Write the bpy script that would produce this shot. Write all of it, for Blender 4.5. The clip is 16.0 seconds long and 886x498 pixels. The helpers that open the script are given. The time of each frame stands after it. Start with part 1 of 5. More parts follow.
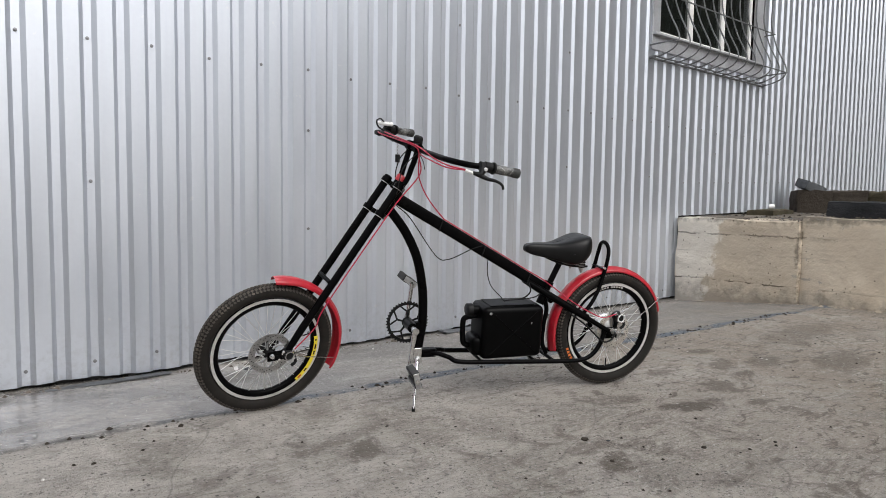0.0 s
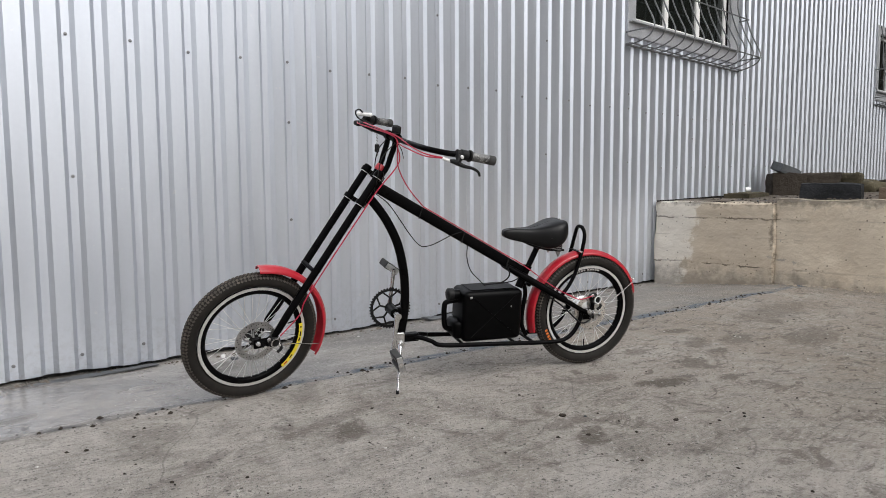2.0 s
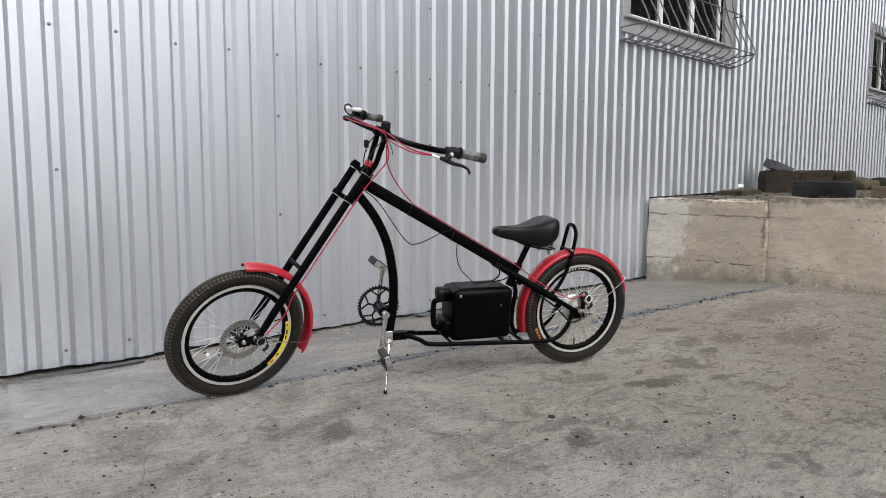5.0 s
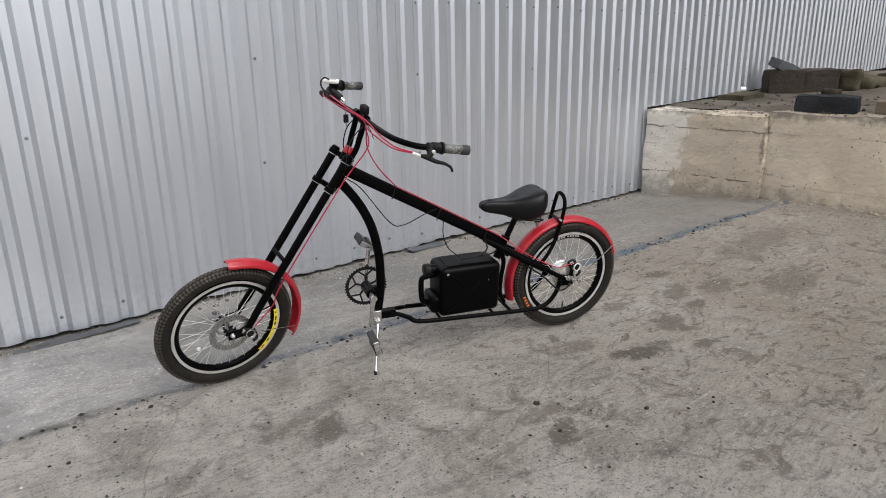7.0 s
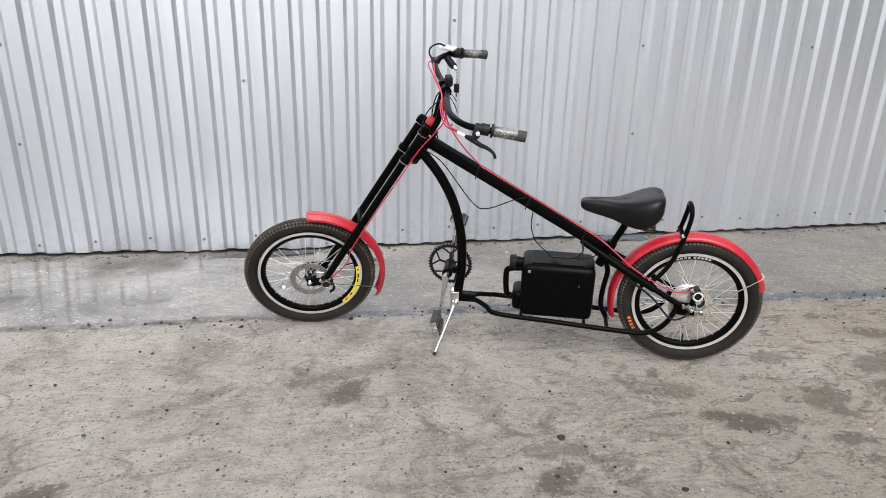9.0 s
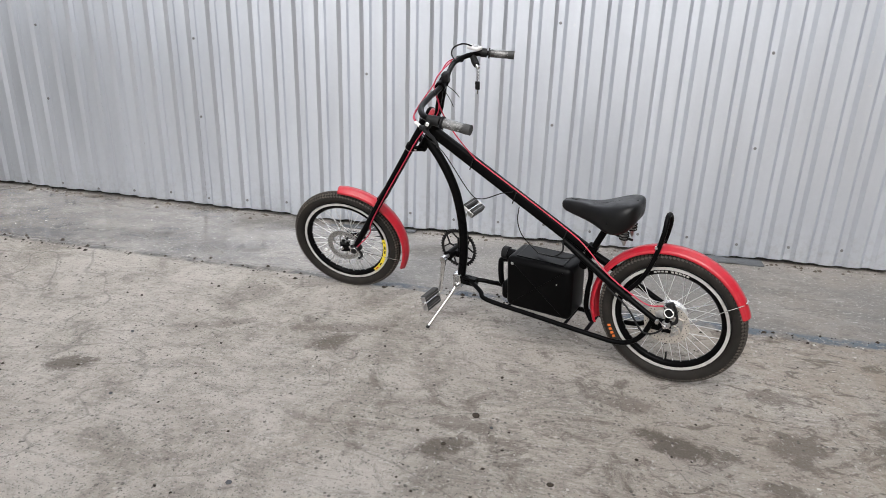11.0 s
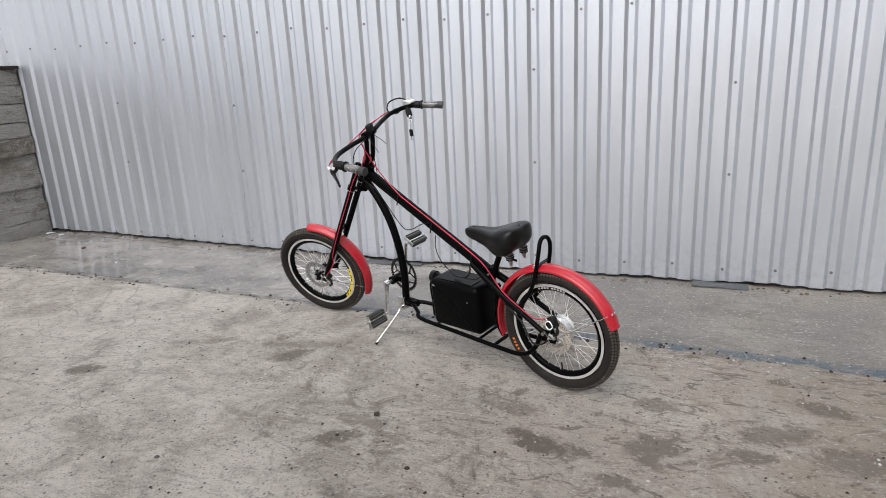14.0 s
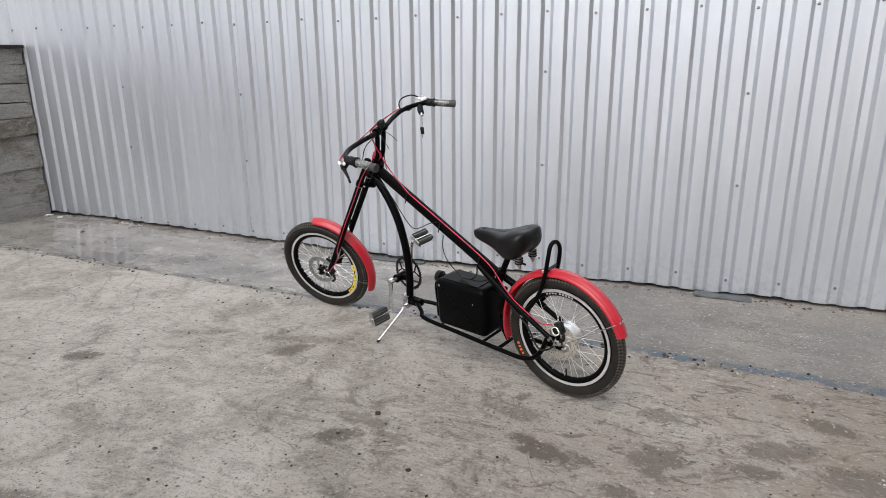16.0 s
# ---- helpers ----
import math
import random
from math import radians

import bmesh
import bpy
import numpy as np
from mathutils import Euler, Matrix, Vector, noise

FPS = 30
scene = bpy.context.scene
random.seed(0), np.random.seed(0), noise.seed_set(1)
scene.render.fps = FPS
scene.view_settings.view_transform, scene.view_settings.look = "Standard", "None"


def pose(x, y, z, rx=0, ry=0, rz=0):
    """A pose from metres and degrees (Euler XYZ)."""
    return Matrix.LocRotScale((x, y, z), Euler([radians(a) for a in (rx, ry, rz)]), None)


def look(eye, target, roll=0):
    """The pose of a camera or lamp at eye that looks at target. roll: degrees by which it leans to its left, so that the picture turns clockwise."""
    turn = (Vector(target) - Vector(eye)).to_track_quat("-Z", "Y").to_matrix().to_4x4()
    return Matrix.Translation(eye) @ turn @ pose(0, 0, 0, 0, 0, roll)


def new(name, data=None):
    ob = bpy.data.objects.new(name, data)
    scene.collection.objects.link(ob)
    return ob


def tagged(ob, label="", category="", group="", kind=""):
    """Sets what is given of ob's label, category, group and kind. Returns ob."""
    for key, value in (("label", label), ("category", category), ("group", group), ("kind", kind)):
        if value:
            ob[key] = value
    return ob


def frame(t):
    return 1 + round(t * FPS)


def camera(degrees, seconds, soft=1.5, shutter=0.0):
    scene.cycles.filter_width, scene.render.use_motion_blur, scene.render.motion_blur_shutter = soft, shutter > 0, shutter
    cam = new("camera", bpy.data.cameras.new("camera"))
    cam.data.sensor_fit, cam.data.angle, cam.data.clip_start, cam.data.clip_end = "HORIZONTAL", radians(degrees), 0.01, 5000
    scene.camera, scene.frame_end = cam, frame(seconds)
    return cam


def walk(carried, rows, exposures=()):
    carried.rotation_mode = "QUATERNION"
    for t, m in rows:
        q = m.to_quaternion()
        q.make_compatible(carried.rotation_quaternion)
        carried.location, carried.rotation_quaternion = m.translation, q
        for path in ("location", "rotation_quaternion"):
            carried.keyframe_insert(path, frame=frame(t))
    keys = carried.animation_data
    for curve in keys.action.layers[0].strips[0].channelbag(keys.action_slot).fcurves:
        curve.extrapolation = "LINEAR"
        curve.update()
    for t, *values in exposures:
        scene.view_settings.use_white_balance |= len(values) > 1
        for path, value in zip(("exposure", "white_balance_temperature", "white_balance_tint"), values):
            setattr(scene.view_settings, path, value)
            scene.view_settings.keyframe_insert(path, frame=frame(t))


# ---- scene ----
cam = camera(68.4, 16.0, soft=0.65)
PATH = [
    (0, (-0.115, 0.003, 0.856), (1.136, 1.557, 0.715), 0.8),
    (0.5, (-0.125, -0.035, 0.852), (1.159, 1.488, 0.676), -0.6),
    (1, (-0.132, -0.061, 0.836), (1.12, 1.486, 0.639), -0.9),
    (1.5, (-0.144, -0.066, 0.844), (1.129, 1.467, 0.667), -0.9),
    (2, (-0.145, -0.069, 0.846), (1.139, 1.454, 0.675), -0.3),
    (2.5, (-0.148, -0.081, 0.839), (1.134, 1.444, 0.666), -0.3),
    (3, (-0.146, -0.081, 0.842), (1.136, 1.444, 0.663), -0.2),
    (3.5, (-0.142, -0.082, 0.847), (1.143, 1.439, 0.656), -0.2),
    (4, (-0.142, -0.09, 0.848), (1.158, 1.419, 0.667), 0.1),
    (6.3, (-0.053, 0.018, 0.987), (1.232, 1.519, 0.678), 1.1),
    (6.5, (-0.05, 0.019, 1.036), (1.199, 1.53, 0.642), 1.4),
    (7, (0.016, 0.006, 1.299), (1.269, 1.459, 0.734), -1.1),
    (7.5, (0.153, -0.207, 1.35), (1.14, 1.44, 0.791), 1.2),
    (8, (0.463, -0.291, 1.331), (1.442, 1.335, 0.702), 0.5),
    (8.5, (0.74, -0.25, 1.336), (1.616, 1.397, 0.616), 2.3),
    (9, (0.975, -0.252, 1.327), (1.357, 1.593, 0.657), 1.4),
    (9.2, (1.110, -0.26, 1.340), (1.310, 1.565, 0.580), 0.2),
    (11.3, (2.11, -0.554, 1.359), (1.693, 1.297, 0.725), 2.2),
    (11.5, (2.184, -0.602, 1.368), (1.724, 1.248, 0.761), 2.6),
    (12, (2.412, -0.716, 1.395), (1.908, 1.113, 0.762), 4.7),
    (12.5, (2.713, -0.711, 1.376), (2.113, 1.103, 0.785), 2.3),
    (13, (2.917, -0.664, 1.401), (2.209, 1.109, 0.804), -0.1),
    (13.5, (2.971, -0.627, 1.409), (2.27, 1.168, 0.873), -2.0),
    (14, (2.953, -0.641, 1.399), (2.233, 1.141, 0.844), -3.0),
    (14.5, (2.911, -0.641, 1.4), (2.211, 1.145, 0.831), -0.7),
    (15, (2.888, -0.633, 1.413), (2.173, 1.154, 0.868), -0.3),
    (15.5, (2.891, -0.634, 1.408), (2.189, 1.152, 0.846), -0.2),
    (16, (2.891, -0.634, 1.406), (2.185, 1.15, 0.843), -0.5),
]
walk(cam, [(t, look(eye, target, roll)) for t, eye, target, roll in PATH],
     [(0, 0.58), (4, 0.61), (6.5, 0.62), (7, 0.62), (7.5, 0.76), (8, 0.92), (8.5, 1.05), (9, 1.06), (11.5, 0.90), (12.5, 0.86), (16, 0.84)])

# ---- world, light ----
world = bpy.data.worlds.new("world")
scene.world = world
world.use_nodes = True
wn, wl = world.node_tree.nodes, world.node_tree.links
sky = wn.new("ShaderNodeTexSky")
sky.sky_type, sky.sun_disc = "NISHITA", False
sky.sun_elevation, sky.sun_rotation = radians(50), radians(181)
sky.air_density, sky.dust_density, sky.ozone_density = 1.0, 4.0, 1.0
grey = wn.new("ShaderNodeHueSaturation")
grey.inputs["Saturation"].default_value = 0.2
wl.new(sky.outputs[0], grey.inputs["Color"])
wl.new(grey.outputs[0], wn["Background"].inputs["Color"])
wn["Background"].inputs["Strength"].default_value = 0.115
sun = new("sun", bpy.data.lights.new("sun", "SUN"))
sun.data.energy, sun.data.angle, sun.data.color = 0.9, radians(55), (1.0, 0.985, 0.96)
sun.matrix_world = look((1.1, -6.2, 10), (1.2, 2.2, 0))

# ---- materials ----


class Mat:
    """A small wrapper round a node material."""

    def __init__(self, name, colour, rough=0.5, metal=0.0, coat=0.0):
        self.m = bpy.data.materials.new(name)
        self.m.use_nodes = True
        self.n, self.l = self.m.node_tree.nodes, self.m.node_tree.links
        self.b = self.n["Principled BSDF"]
        self.b.inputs["Base Color"].default_value = (*colour, 1)
        self.b.inputs["Roughness"].default_value = rough
        self.b.inputs["Metallic"].default_value = metal
        self.b.inputs["Coat Weight"].default_value = coat
        self.pos = self.n.new("ShaderNodeNewGeometry").outputs["Position"]
        self.obj = self.n.new("ShaderNodeTexCoord").outputs["Object"]
        self.height = None

    def node(self, kind, **inputs):
        nd = self.n.new(kind)
        for k, v in inputs.items():
            self.put(nd.inputs[int(k[1:]) if k[0] == "i" and k[1:].isdigit() else k.replace("_", " ")], v)
        return nd

    def put(self, socket, v):
        if isinstance(v, bpy.types.NodeSocket):
            self.l.new(v, socket)
        else:
            socket.default_value = v

    def noise(self, scale, detail=4, rough=0.55, stretch=(1, 1, 1), turn=0.0, where=None, distort=0.0):
        mp = self.node("ShaderNodeMapping", Vector=where or self.pos, Scale=stretch, Rotation=(0, 0, turn))
        return self.node("ShaderNodeTexNoise", Vector=mp.outputs[0], Scale=scale, Detail=detail, Roughness=rough, Distortion=distort).outputs["Fac"]

    def ramp(self, fac, a, b, lo=0.0, hi=1.0):
        return self.node("ShaderNodeMapRange", Value=fac, From_Min=a, From_Max=b, To_Min=lo, To_Max=hi).outputs[0]

    def maths(self, op, a, b=0.0):
        nd = self.n.new("ShaderNodeMath")
        nd.operation = op
        self.put(nd.inputs[0], a)
        self.put(nd.inputs[1], b)
        return nd.outputs[0]

    def mix(self, fac, a, b):
        nd = self.n.new("ShaderNodeMix")
        nd.data_type = "RGBA"
        self.put(nd.inputs[0], fac)
        for i, c in ((6, a), (7, b)):
            self.put(nd.inputs[i], c if isinstance(c, bpy.types.NodeSocket) else (*c, 1))
        return nd.outputs[2]

    def colour(self, c):
        self.l.new(c, self.b.inputs["Base Color"])

    def rough(self, r):
        self.l.new(r, self.b.inputs["Roughness"])

    def bump(self, h, dist, strength=1.0):
        nd = self.node("ShaderNodeBump", Height=h, Distance=dist, Strength=strength)
        if self.height:
            self.l.new(self.height, nd.inputs["Normal"])
        self.height = nd.outputs[0]
        self.l.new(self.height, self.b.inputs["Normal"])

    def split(self, v):
        s = self.node("ShaderNodeSeparateXYZ", i0=v)
        return s.outputs[0], s.outputs[1], s.outputs[2]


def plain(name, colour, rough=0.5, metal=0.0, coat=0.0, wear=0.15, scale=60.0, dust=None, gloss=0.5):
    """A material with fine variation in tone and gloss, and optional dust."""
    m = Mat(name, colour, rough, metal, coat)
    n1, n2 = m.noise(scale, 5), m.noise(scale * 0.15, 3)
    both = m.maths("ADD", m.maths("MULTIPLY", n1, 0.5), m.maths("MULTIPLY", n2, 0.5))
    dark = tuple(c * (1 - wear) for c in colour)
    light = tuple(min(1, c * (1 + wear)) for c in colour)
    c = m.mix(m.ramp(both, 0.35, 0.65), dark, light)
    if dust:
        c = m.mix(m.ramp(m.noise(scale * 0.4, 6, 0.65), 0.5, 0.75, 0, dust[1]), c, dust[0])
    m.colour(c)
    m.b.inputs["Specular IOR Level"].default_value = gloss
    m.rough(m.ramp(n2, 0.3, 0.7, rough * 0.85, min(1, rough * 1.2)))
    return m.m


BLACK = plain("black_paint", (0.0018, 0.0018, 0.0020), 0.30, dust=((0.012, 0.010, 0.009), 0.12), gloss=0.05)
MATT = plain("black_plastic", (0.006, 0.006, 0.0065), 0.5, dust=((0.035, 0.033, 0.031), 0.25), gloss=0.2)
CAN = plain("canister_plastic", (0.0015, 0.0015, 0.0017), 0.33, dust=((0.006, 0.0055, 0.0055), 0.2), scale=25, gloss=0.06)
RUBBER = plain("tyre_rubber", (0.010, 0.0083, 0.007), 0.75, dust=((0.048, 0.037, 0.028), 0.28), scale=40, gloss=0.3)
TREAD = plain("worn_tread", (0.042, 0.035, 0.029), 0.7, dust=((0.20, 0.165, 0.13), 0.6), scale=55)
GRIP = plain("grip_rubber", (0.03, 0.03, 0.03), 0.7)


def crinkled_film():
    m = Mat("clear_wrap", (0.05, 0.05, 0.05), 0.14, coat=0.6)
    fold = m.noise(70, 4, 0.7, distort=1.5)
    # dark film; white glints along the folds are painted into its colour
    m.colour(m.mix(m.ramp(fold, 0.60, 0.66, 0, 0.8), m.mix(m.ramp(m.noise(30, 3), 0.4, 0.6), (0.03, 0.03, 0.03), (0.13, 0.13, 0.128)), (0.62, 0.62, 0.60)))
    m.bump(fold, 0.004, 0.8)
    return m.m


WRAP = crinkled_film()
RED = plain("red_fender", (0.36, 0.0075, 0.019), 0.36, coat=0.12, wear=0.1, dust=((0.30, 0.10, 0.09), 0.2))
REDCABLE = plain("red_cable", (0.42, 0.012, 0.045), 0.4)
CHROME = plain("chrome", (0.66, 0.66, 0.66), 0.2, 1.0, wear=0.25, dust=((0.25, 0.23, 0.2), 0.3))
STEEL = plain("steel", (0.42, 0.42, 0.42), 0.38, 1.0, wear=0.25)
SPOKE = plain("bright_spoke", (0.78, 0.78, 0.77), 0.35, 0.8)
DISC = plain("brake_disc_steel", (0.50, 0.46, 0.415), 0.38, 0.55, wear=0.2)
HUB = plain("cast_hub_alloy", (0.60, 0.60, 0.60), 0.28, 0.85, wear=0.2)
DULL = plain("dull_steel", (0.20, 0.195, 0.19), 0.45, 0.9, wear=0.3)
ALU = plain("aluminium_rim", (0.62, 0.61, 0.60), 0.45, 0.6, wear=0.12)
WHITE = plain("white_plastic", (0.75, 0.75, 0.74), 0.4)
YELLOW = plain("yellow_sticker", (0.75, 0.60, 0.03), 0.4)
ORANGE = plain("orange_print", (0.6, 0.14, 0.02), 0.6)
PRINT = plain("white_print", (0.38, 0.36, 0.34), 0.6)
VINYL = plain("seat_vinyl", (0.004, 0.004, 0.0044), 0.38, scale=200, gloss=0.22)


def sheet_metal():
    m = Mat("coated_sheet", (0.5, 0.5, 0.5), 0.35, 0.78)
    fine, streak, big = m.noise(45, 5), m.noise(3, 5, stretch=(4, 4, 0.25)), m.noise(0.8, 3)
    t = m.maths("ADD", m.maths("MULTIPLY", fine, 0.2), m.maths("ADD", m.maths("MULTIPLY", streak, 0.5), m.maths("MULTIPLY", big, 0.3)))
    c = m.mix(m.ramp(t, 0.35, 0.65), (0.545, 0.574, 0.631), (0.605, 0.635, 0.692))
    x, y, z = m.split(m.pos)
    # mud splashed up from the ground, with an uneven edge
    splash = m.maths("MULTIPLY", m.ramp(m.maths("ADD", z, m.maths("MULTIPLY", m.noise(6, 5), 0.35)), 0.05, 0.42, 1, 0), m.ramp(m.noise(30, 5, 0.7), 0.46, 0.66, 0.0, 0.28))
    c = m.mix(splash, c, (0.27, 0.26, 0.25))
    spots = m.ramp(m.noise(22, 2, 0.4), 0.74, 0.77, 0, 0.35)
    c = m.mix(spots, c, (0.7, 0.7, 0.7))
    m.colour(c)
    m.rough(m.ramp(streak, 0.3, 0.7, 0.35, 0.42))
    m.bump(m.noise(1.6, 2, stretch=(1, 1, 0.3)), 0.004, 0.08)
    return m.m


SHEET = sheet_metal()
FLASH = plain("grey_flashing", (0.40, 0.41, 0.43), 0.45, 0.3)
GRATE = plain("grey_paint_bar", (0.13, 0.135, 0.14), 0.5, 0.2)
SCREW = plain("screw_head", (0.22, 0.22, 0.23), 0.4, 0.8)
# near-black that stands in for shade: window rooms, wall backing, disc holes
SHADE_BLACK = plain("shade_black", (0.03, 0.03, 0.03), 0.9)


def ground_material():
    m = Mat("yard_concrete", (0.3, 0.3, 0.3), 0.75)
    x, y, z = m.split(m.pos)
    big, mid, fine, grit = m.noise(0.8, 4, 0.6, distort=0.6), m.noise(3.4, 9, 0.74, distort=0.9), m.noise(24, 8, 0.8), m.noise(95, 4, 0.7)
    brush = m.noise(7, 8, 0.78, stretch=(0.45, 1.9, 1), turn=0.5, distort=2.2)
    swirl = m.noise(16, 8, 0.8, stretch=(0.25, 2.2, 1), turn=-0.35, distort=1.4)
    c = m.mix(m.ramp(big, 0.40, 0.60), (0.275, 0.249, 0.221), (0.40, 0.372, 0.340))
    c = m.mix(m.ramp(mid, 0.48, 0.58, 0, 0.7), c, (0.44, 0.412, 0.38))
    c = m.mix(m.ramp(mid, 0.38, 0.46, 0.5, 0), c, (0.155, 0.136, 0.118))
    c = m.mix(m.ramp(brush, 0.53, 0.60, 0, 0.38), c, (0.115, 0.101, 0.089))
    c = m.mix(m.ramp(swirl, 0.55, 0.62, 0, 0.35), c, (0.42, 0.395, 0.37))
    c = m.mix(m.ramp(fine, 0.54, 0.62, 0, 0.5), c, (0.105, 0.094, 0.084))
    c = m.mix(m.ramp(fine, 0.38, 0.45, 0.4, 0), c, (0.46, 0.435, 0.41))
    c = m.mix(m.ramp(grit, 0.58, 0.63, 0, 0.8), c, (0.06, 0.068, 0.06))
    # trowel and broom ridges in curved sweeps, strongest under the rear wheel
    sweep = m.noise(30, 6, 0.75, stretch=(0.30, 1.5, 1), turn=-0.35, distort=1.6)
    there = m.maths("MULTIPLY", m.ramp(m.noise(1.6, 4, 0.6, distort=0.5), 0.42, 0.58, 0.1, 1.0), m.ramp(m.maths("ADD", x, m.noise(1.2, 3)), 1.9, 3.1, 0.25, 1.0))
    c = m.mix(m.maths("MULTIPLY", there, m.ramp(sweep, 0.53, 0.60, 0, 0.6)), c, (0.52, 0.485, 0.44))
    c = m.mix(m.maths("MULTIPLY", there, m.ramp(sweep, 0.38, 0.46, 0.6, 0)), c, (0.12, 0.104, 0.088))
    # muddier concrete towards the ramp end
    east = m.maths("MULTIPLY", m.ramp(m.maths("ADD", x, m.maths("MULTIPLY", mid, 3.0)), 3.0, 5.0), m.ramp(mid, 0.40, 0.54, 0.2, 0.72))
    c = m.mix(east, c, (0.195, 0.157, 0.120))
    blots = m.maths("MULTIPLY", m.ramp(m.noise(4.2, 7, 0.76, distort=0.9), 0.545, 0.625), m.ramp(x, 0.2, 2.2, 0.3, 1.0))
    edge = m.maths("ADD", m.maths("MULTIPLY", m.maths("SUBTRACT", m.noise(6.5, 8, 0.78, distort=1.0), 0.5), 3.6), m.maths("MULTIPLY", m.maths("SUBTRACT", fine, 0.5), 1.6))
    stains = m.maths("MULTIPLY", blots, 0.72)
    drops = m.maths("MULTIPLY", m.ramp(m.noise(10.5, 7, 0.72, stretch=(0.7, 1.5, 1), turn=0.3, distort=1.1), 0.550, 0.605), m.ramp(x, 1.2, 2.6, 0.08, 0.75))
    stains = m.maths("MAXIMUM", stains, drops)
    for sx, sy, rx, ry, turn, deep in STAINS:
        mp = m.node("ShaderNodeMapping", Vector=m.pos)
        mp.vector_type = "TEXTURE"
        mp.inputs["Location"].default_value = (sx, sy, 0)
        mp.inputs["Rotation"].default_value = (0, 0, radians(turn))
        mp.inputs["Scale"].default_value = (rx, ry, 9)
        ln = m.n.new("ShaderNodeVectorMath")
        ln.operation = "LENGTH"
        m.l.new(mp.outputs[0], ln.inputs[0])
        s = m.ramp(m.maths("ADD", ln.outputs["Value"], edge), 0.80, 1.22, deep, 0)
        stains = m.maths("MAXIMUM", stains, s)
    c = m.mix(stains, c, (0.082, 0.067, 0.053))
    # wet gutter strip between the joint and the wall
    wob = m.maths("MULTIPLY", m.maths("SUBTRACT", m.noise(2.4, 6, 0.65), 0.5), 0.14)
    yy = m.maths("ADD", m.maths("ADD", y, wob), m.maths("MULTIPLY", x, 0.05))
    wet = m.ramp(yy, 2.58, 2.66)
    damp = m.maths("MULTIPLY", wet, m.ramp(m.noise(1.3, 6, 0.65), 0.38, 0.62, 0.45, 1.0))
    c = m.mix(m.maths("MULTIPLY", damp, 0.9), c, m.mix(m.ramp(x, 0.6, 2.2), (0.066, 0.063, 0.060), (0.112, 0.107, 0.102)))
    line = m.maths("MULTIPLY", m.ramp(m.maths("ABSOLUTE", m.maths("SUBTRACT", yy, 2.62)), m.ramp(x, 0.5, 2.5, 0.014, 0.034), m.ramp(x, 0.5, 2.5, 0.045, 0.060), 1, 0), m.ramp(m.noise(4, 7, 0.75), 0.42, 0.54, 0.15, 0.95))
    blue = m.mix(m.ramp(x, 0.4, 1.4), (0.065, 0.062, 0.060), (0.070, 0.092, 0.122))
    c = m.mix(line, c, blue)
    c = m.mix(m.ramp(m.noise(55, 5, 0.7), 0.58, 0.65, 0, 0.7), c, (0.45, 0.43, 0.41))
    pits = m.n.new("ShaderNodeTexVoronoi")
    m.put(pits.inputs["Vector"], m.pos)
    pits.inputs["Scale"].default_value = 34
    few = m.maths("MULTIPLY", m.ramp(pits.outputs["Distance"], 0.16, 0.24, 1, 0), m.ramp(m.noise(11, 4, 0.7), 0.50, 0.56, 0, 0.8))
    c = m.mix(few, c, (0.055, 0.049, 0.043))
    # one hairline crack
    crack = m.maths("ABSOLUTE", m.maths("SUBTRACT", m.noise(0.55, 3, 0.5, distort=0.5), 0.5))
    c = m.mix(m.ramp(crack, 0.0006, 0.0016, 0.35, 0), c, (0.08, 0.072, 0.065))
    lift = m.node("ShaderNodeHueSaturation", Value=1.24, Color=c)
    m.colour(lift.outputs[0])
    west = m.ramp(m.maths("ADD", x, m.noise(2, 3)), 0.6, 2.6, 1, 0.25)
    pool = m.maths("MULTIPLY", m.maths("MULTIPLY", wet, west), m.ramp(m.noise(1.5, 3, 0.5), 0.30, 0.44))
    r = m.ramp(pool, 0, 1, 0.78, 0.11)
    m.rough(m.maths("SUBTRACT", r, m.maths("MULTIPLY", stains, 0.06)))
    m.bump(fine, 0.016, m.ramp(pool, 0, 1, 0.7, 0.02))
    m.bump(grit, 0.012, m.ramp(pool, 0, 1, 0.8, 0.0))
    m.bump(swirl, 0.012, m.ramp(pool, 0, 1, 0.6, 0.0))
    m.bump(sweep, 0.012, m.ramp(pool, 0, 1, 0.8, 0.0))
    m.bump(brush, 0.018, m.ramp(pool, 0, 1, 0.6, 0.0))
    return m.m


# damp and oily patches: x, y, half sizes, turn, depth
STAINS = [(2.43, 1.48, 0.14, 0.055, -25, 0.9), (1.68, 1.29, 0.09, 0.05, 30, 0.8), (1.07, 1.90, 0.11, 0.06, 40, 0.75), (0.13, 1.46, 0.09, 0.05, 10, 0.8),
          (3.18, 1.60, 0.08, 0.05, 0, 0.75), (0.56, 1.93, 0.11, 0.035, 35, 0.5), (2.84, 1.56, 0.10, 0.06, 15, 0.7), (2.74, 1.32, 0.07, 0.04, -10, 0.75),
          (3.49, 2.01, 0.12, 0.05, -20, 0.75), (2.83, 1.88, 0.12, 0.05, 5, 0.6), (3.27, 1.77, 0.14, 0.06, 25, 0.65), (0.80, 0.55, 0.14, 0.05, 15, 0.6),
          (2.29, 1.70, 0.12, 0.05, -10, 0.55), (3.9, 1.4, 0.3, 0.12, 10, 0.55), (1.55, 1.645, 0.06, 0.03, 30, 0.5), (1.68, 1.43, 0.07, 0.04, 20, 0.55),
          (1.78, 1.42, 0.05, 0.03, 0, 0.6), (1.06, 2.02, 0.20, 0.05, 15, 0.5), (3.54, 1.66, 0.16, 0.07, 5, 0.6), (4.6, 1.9, 0.5, 0.15, 5, 0.5)]
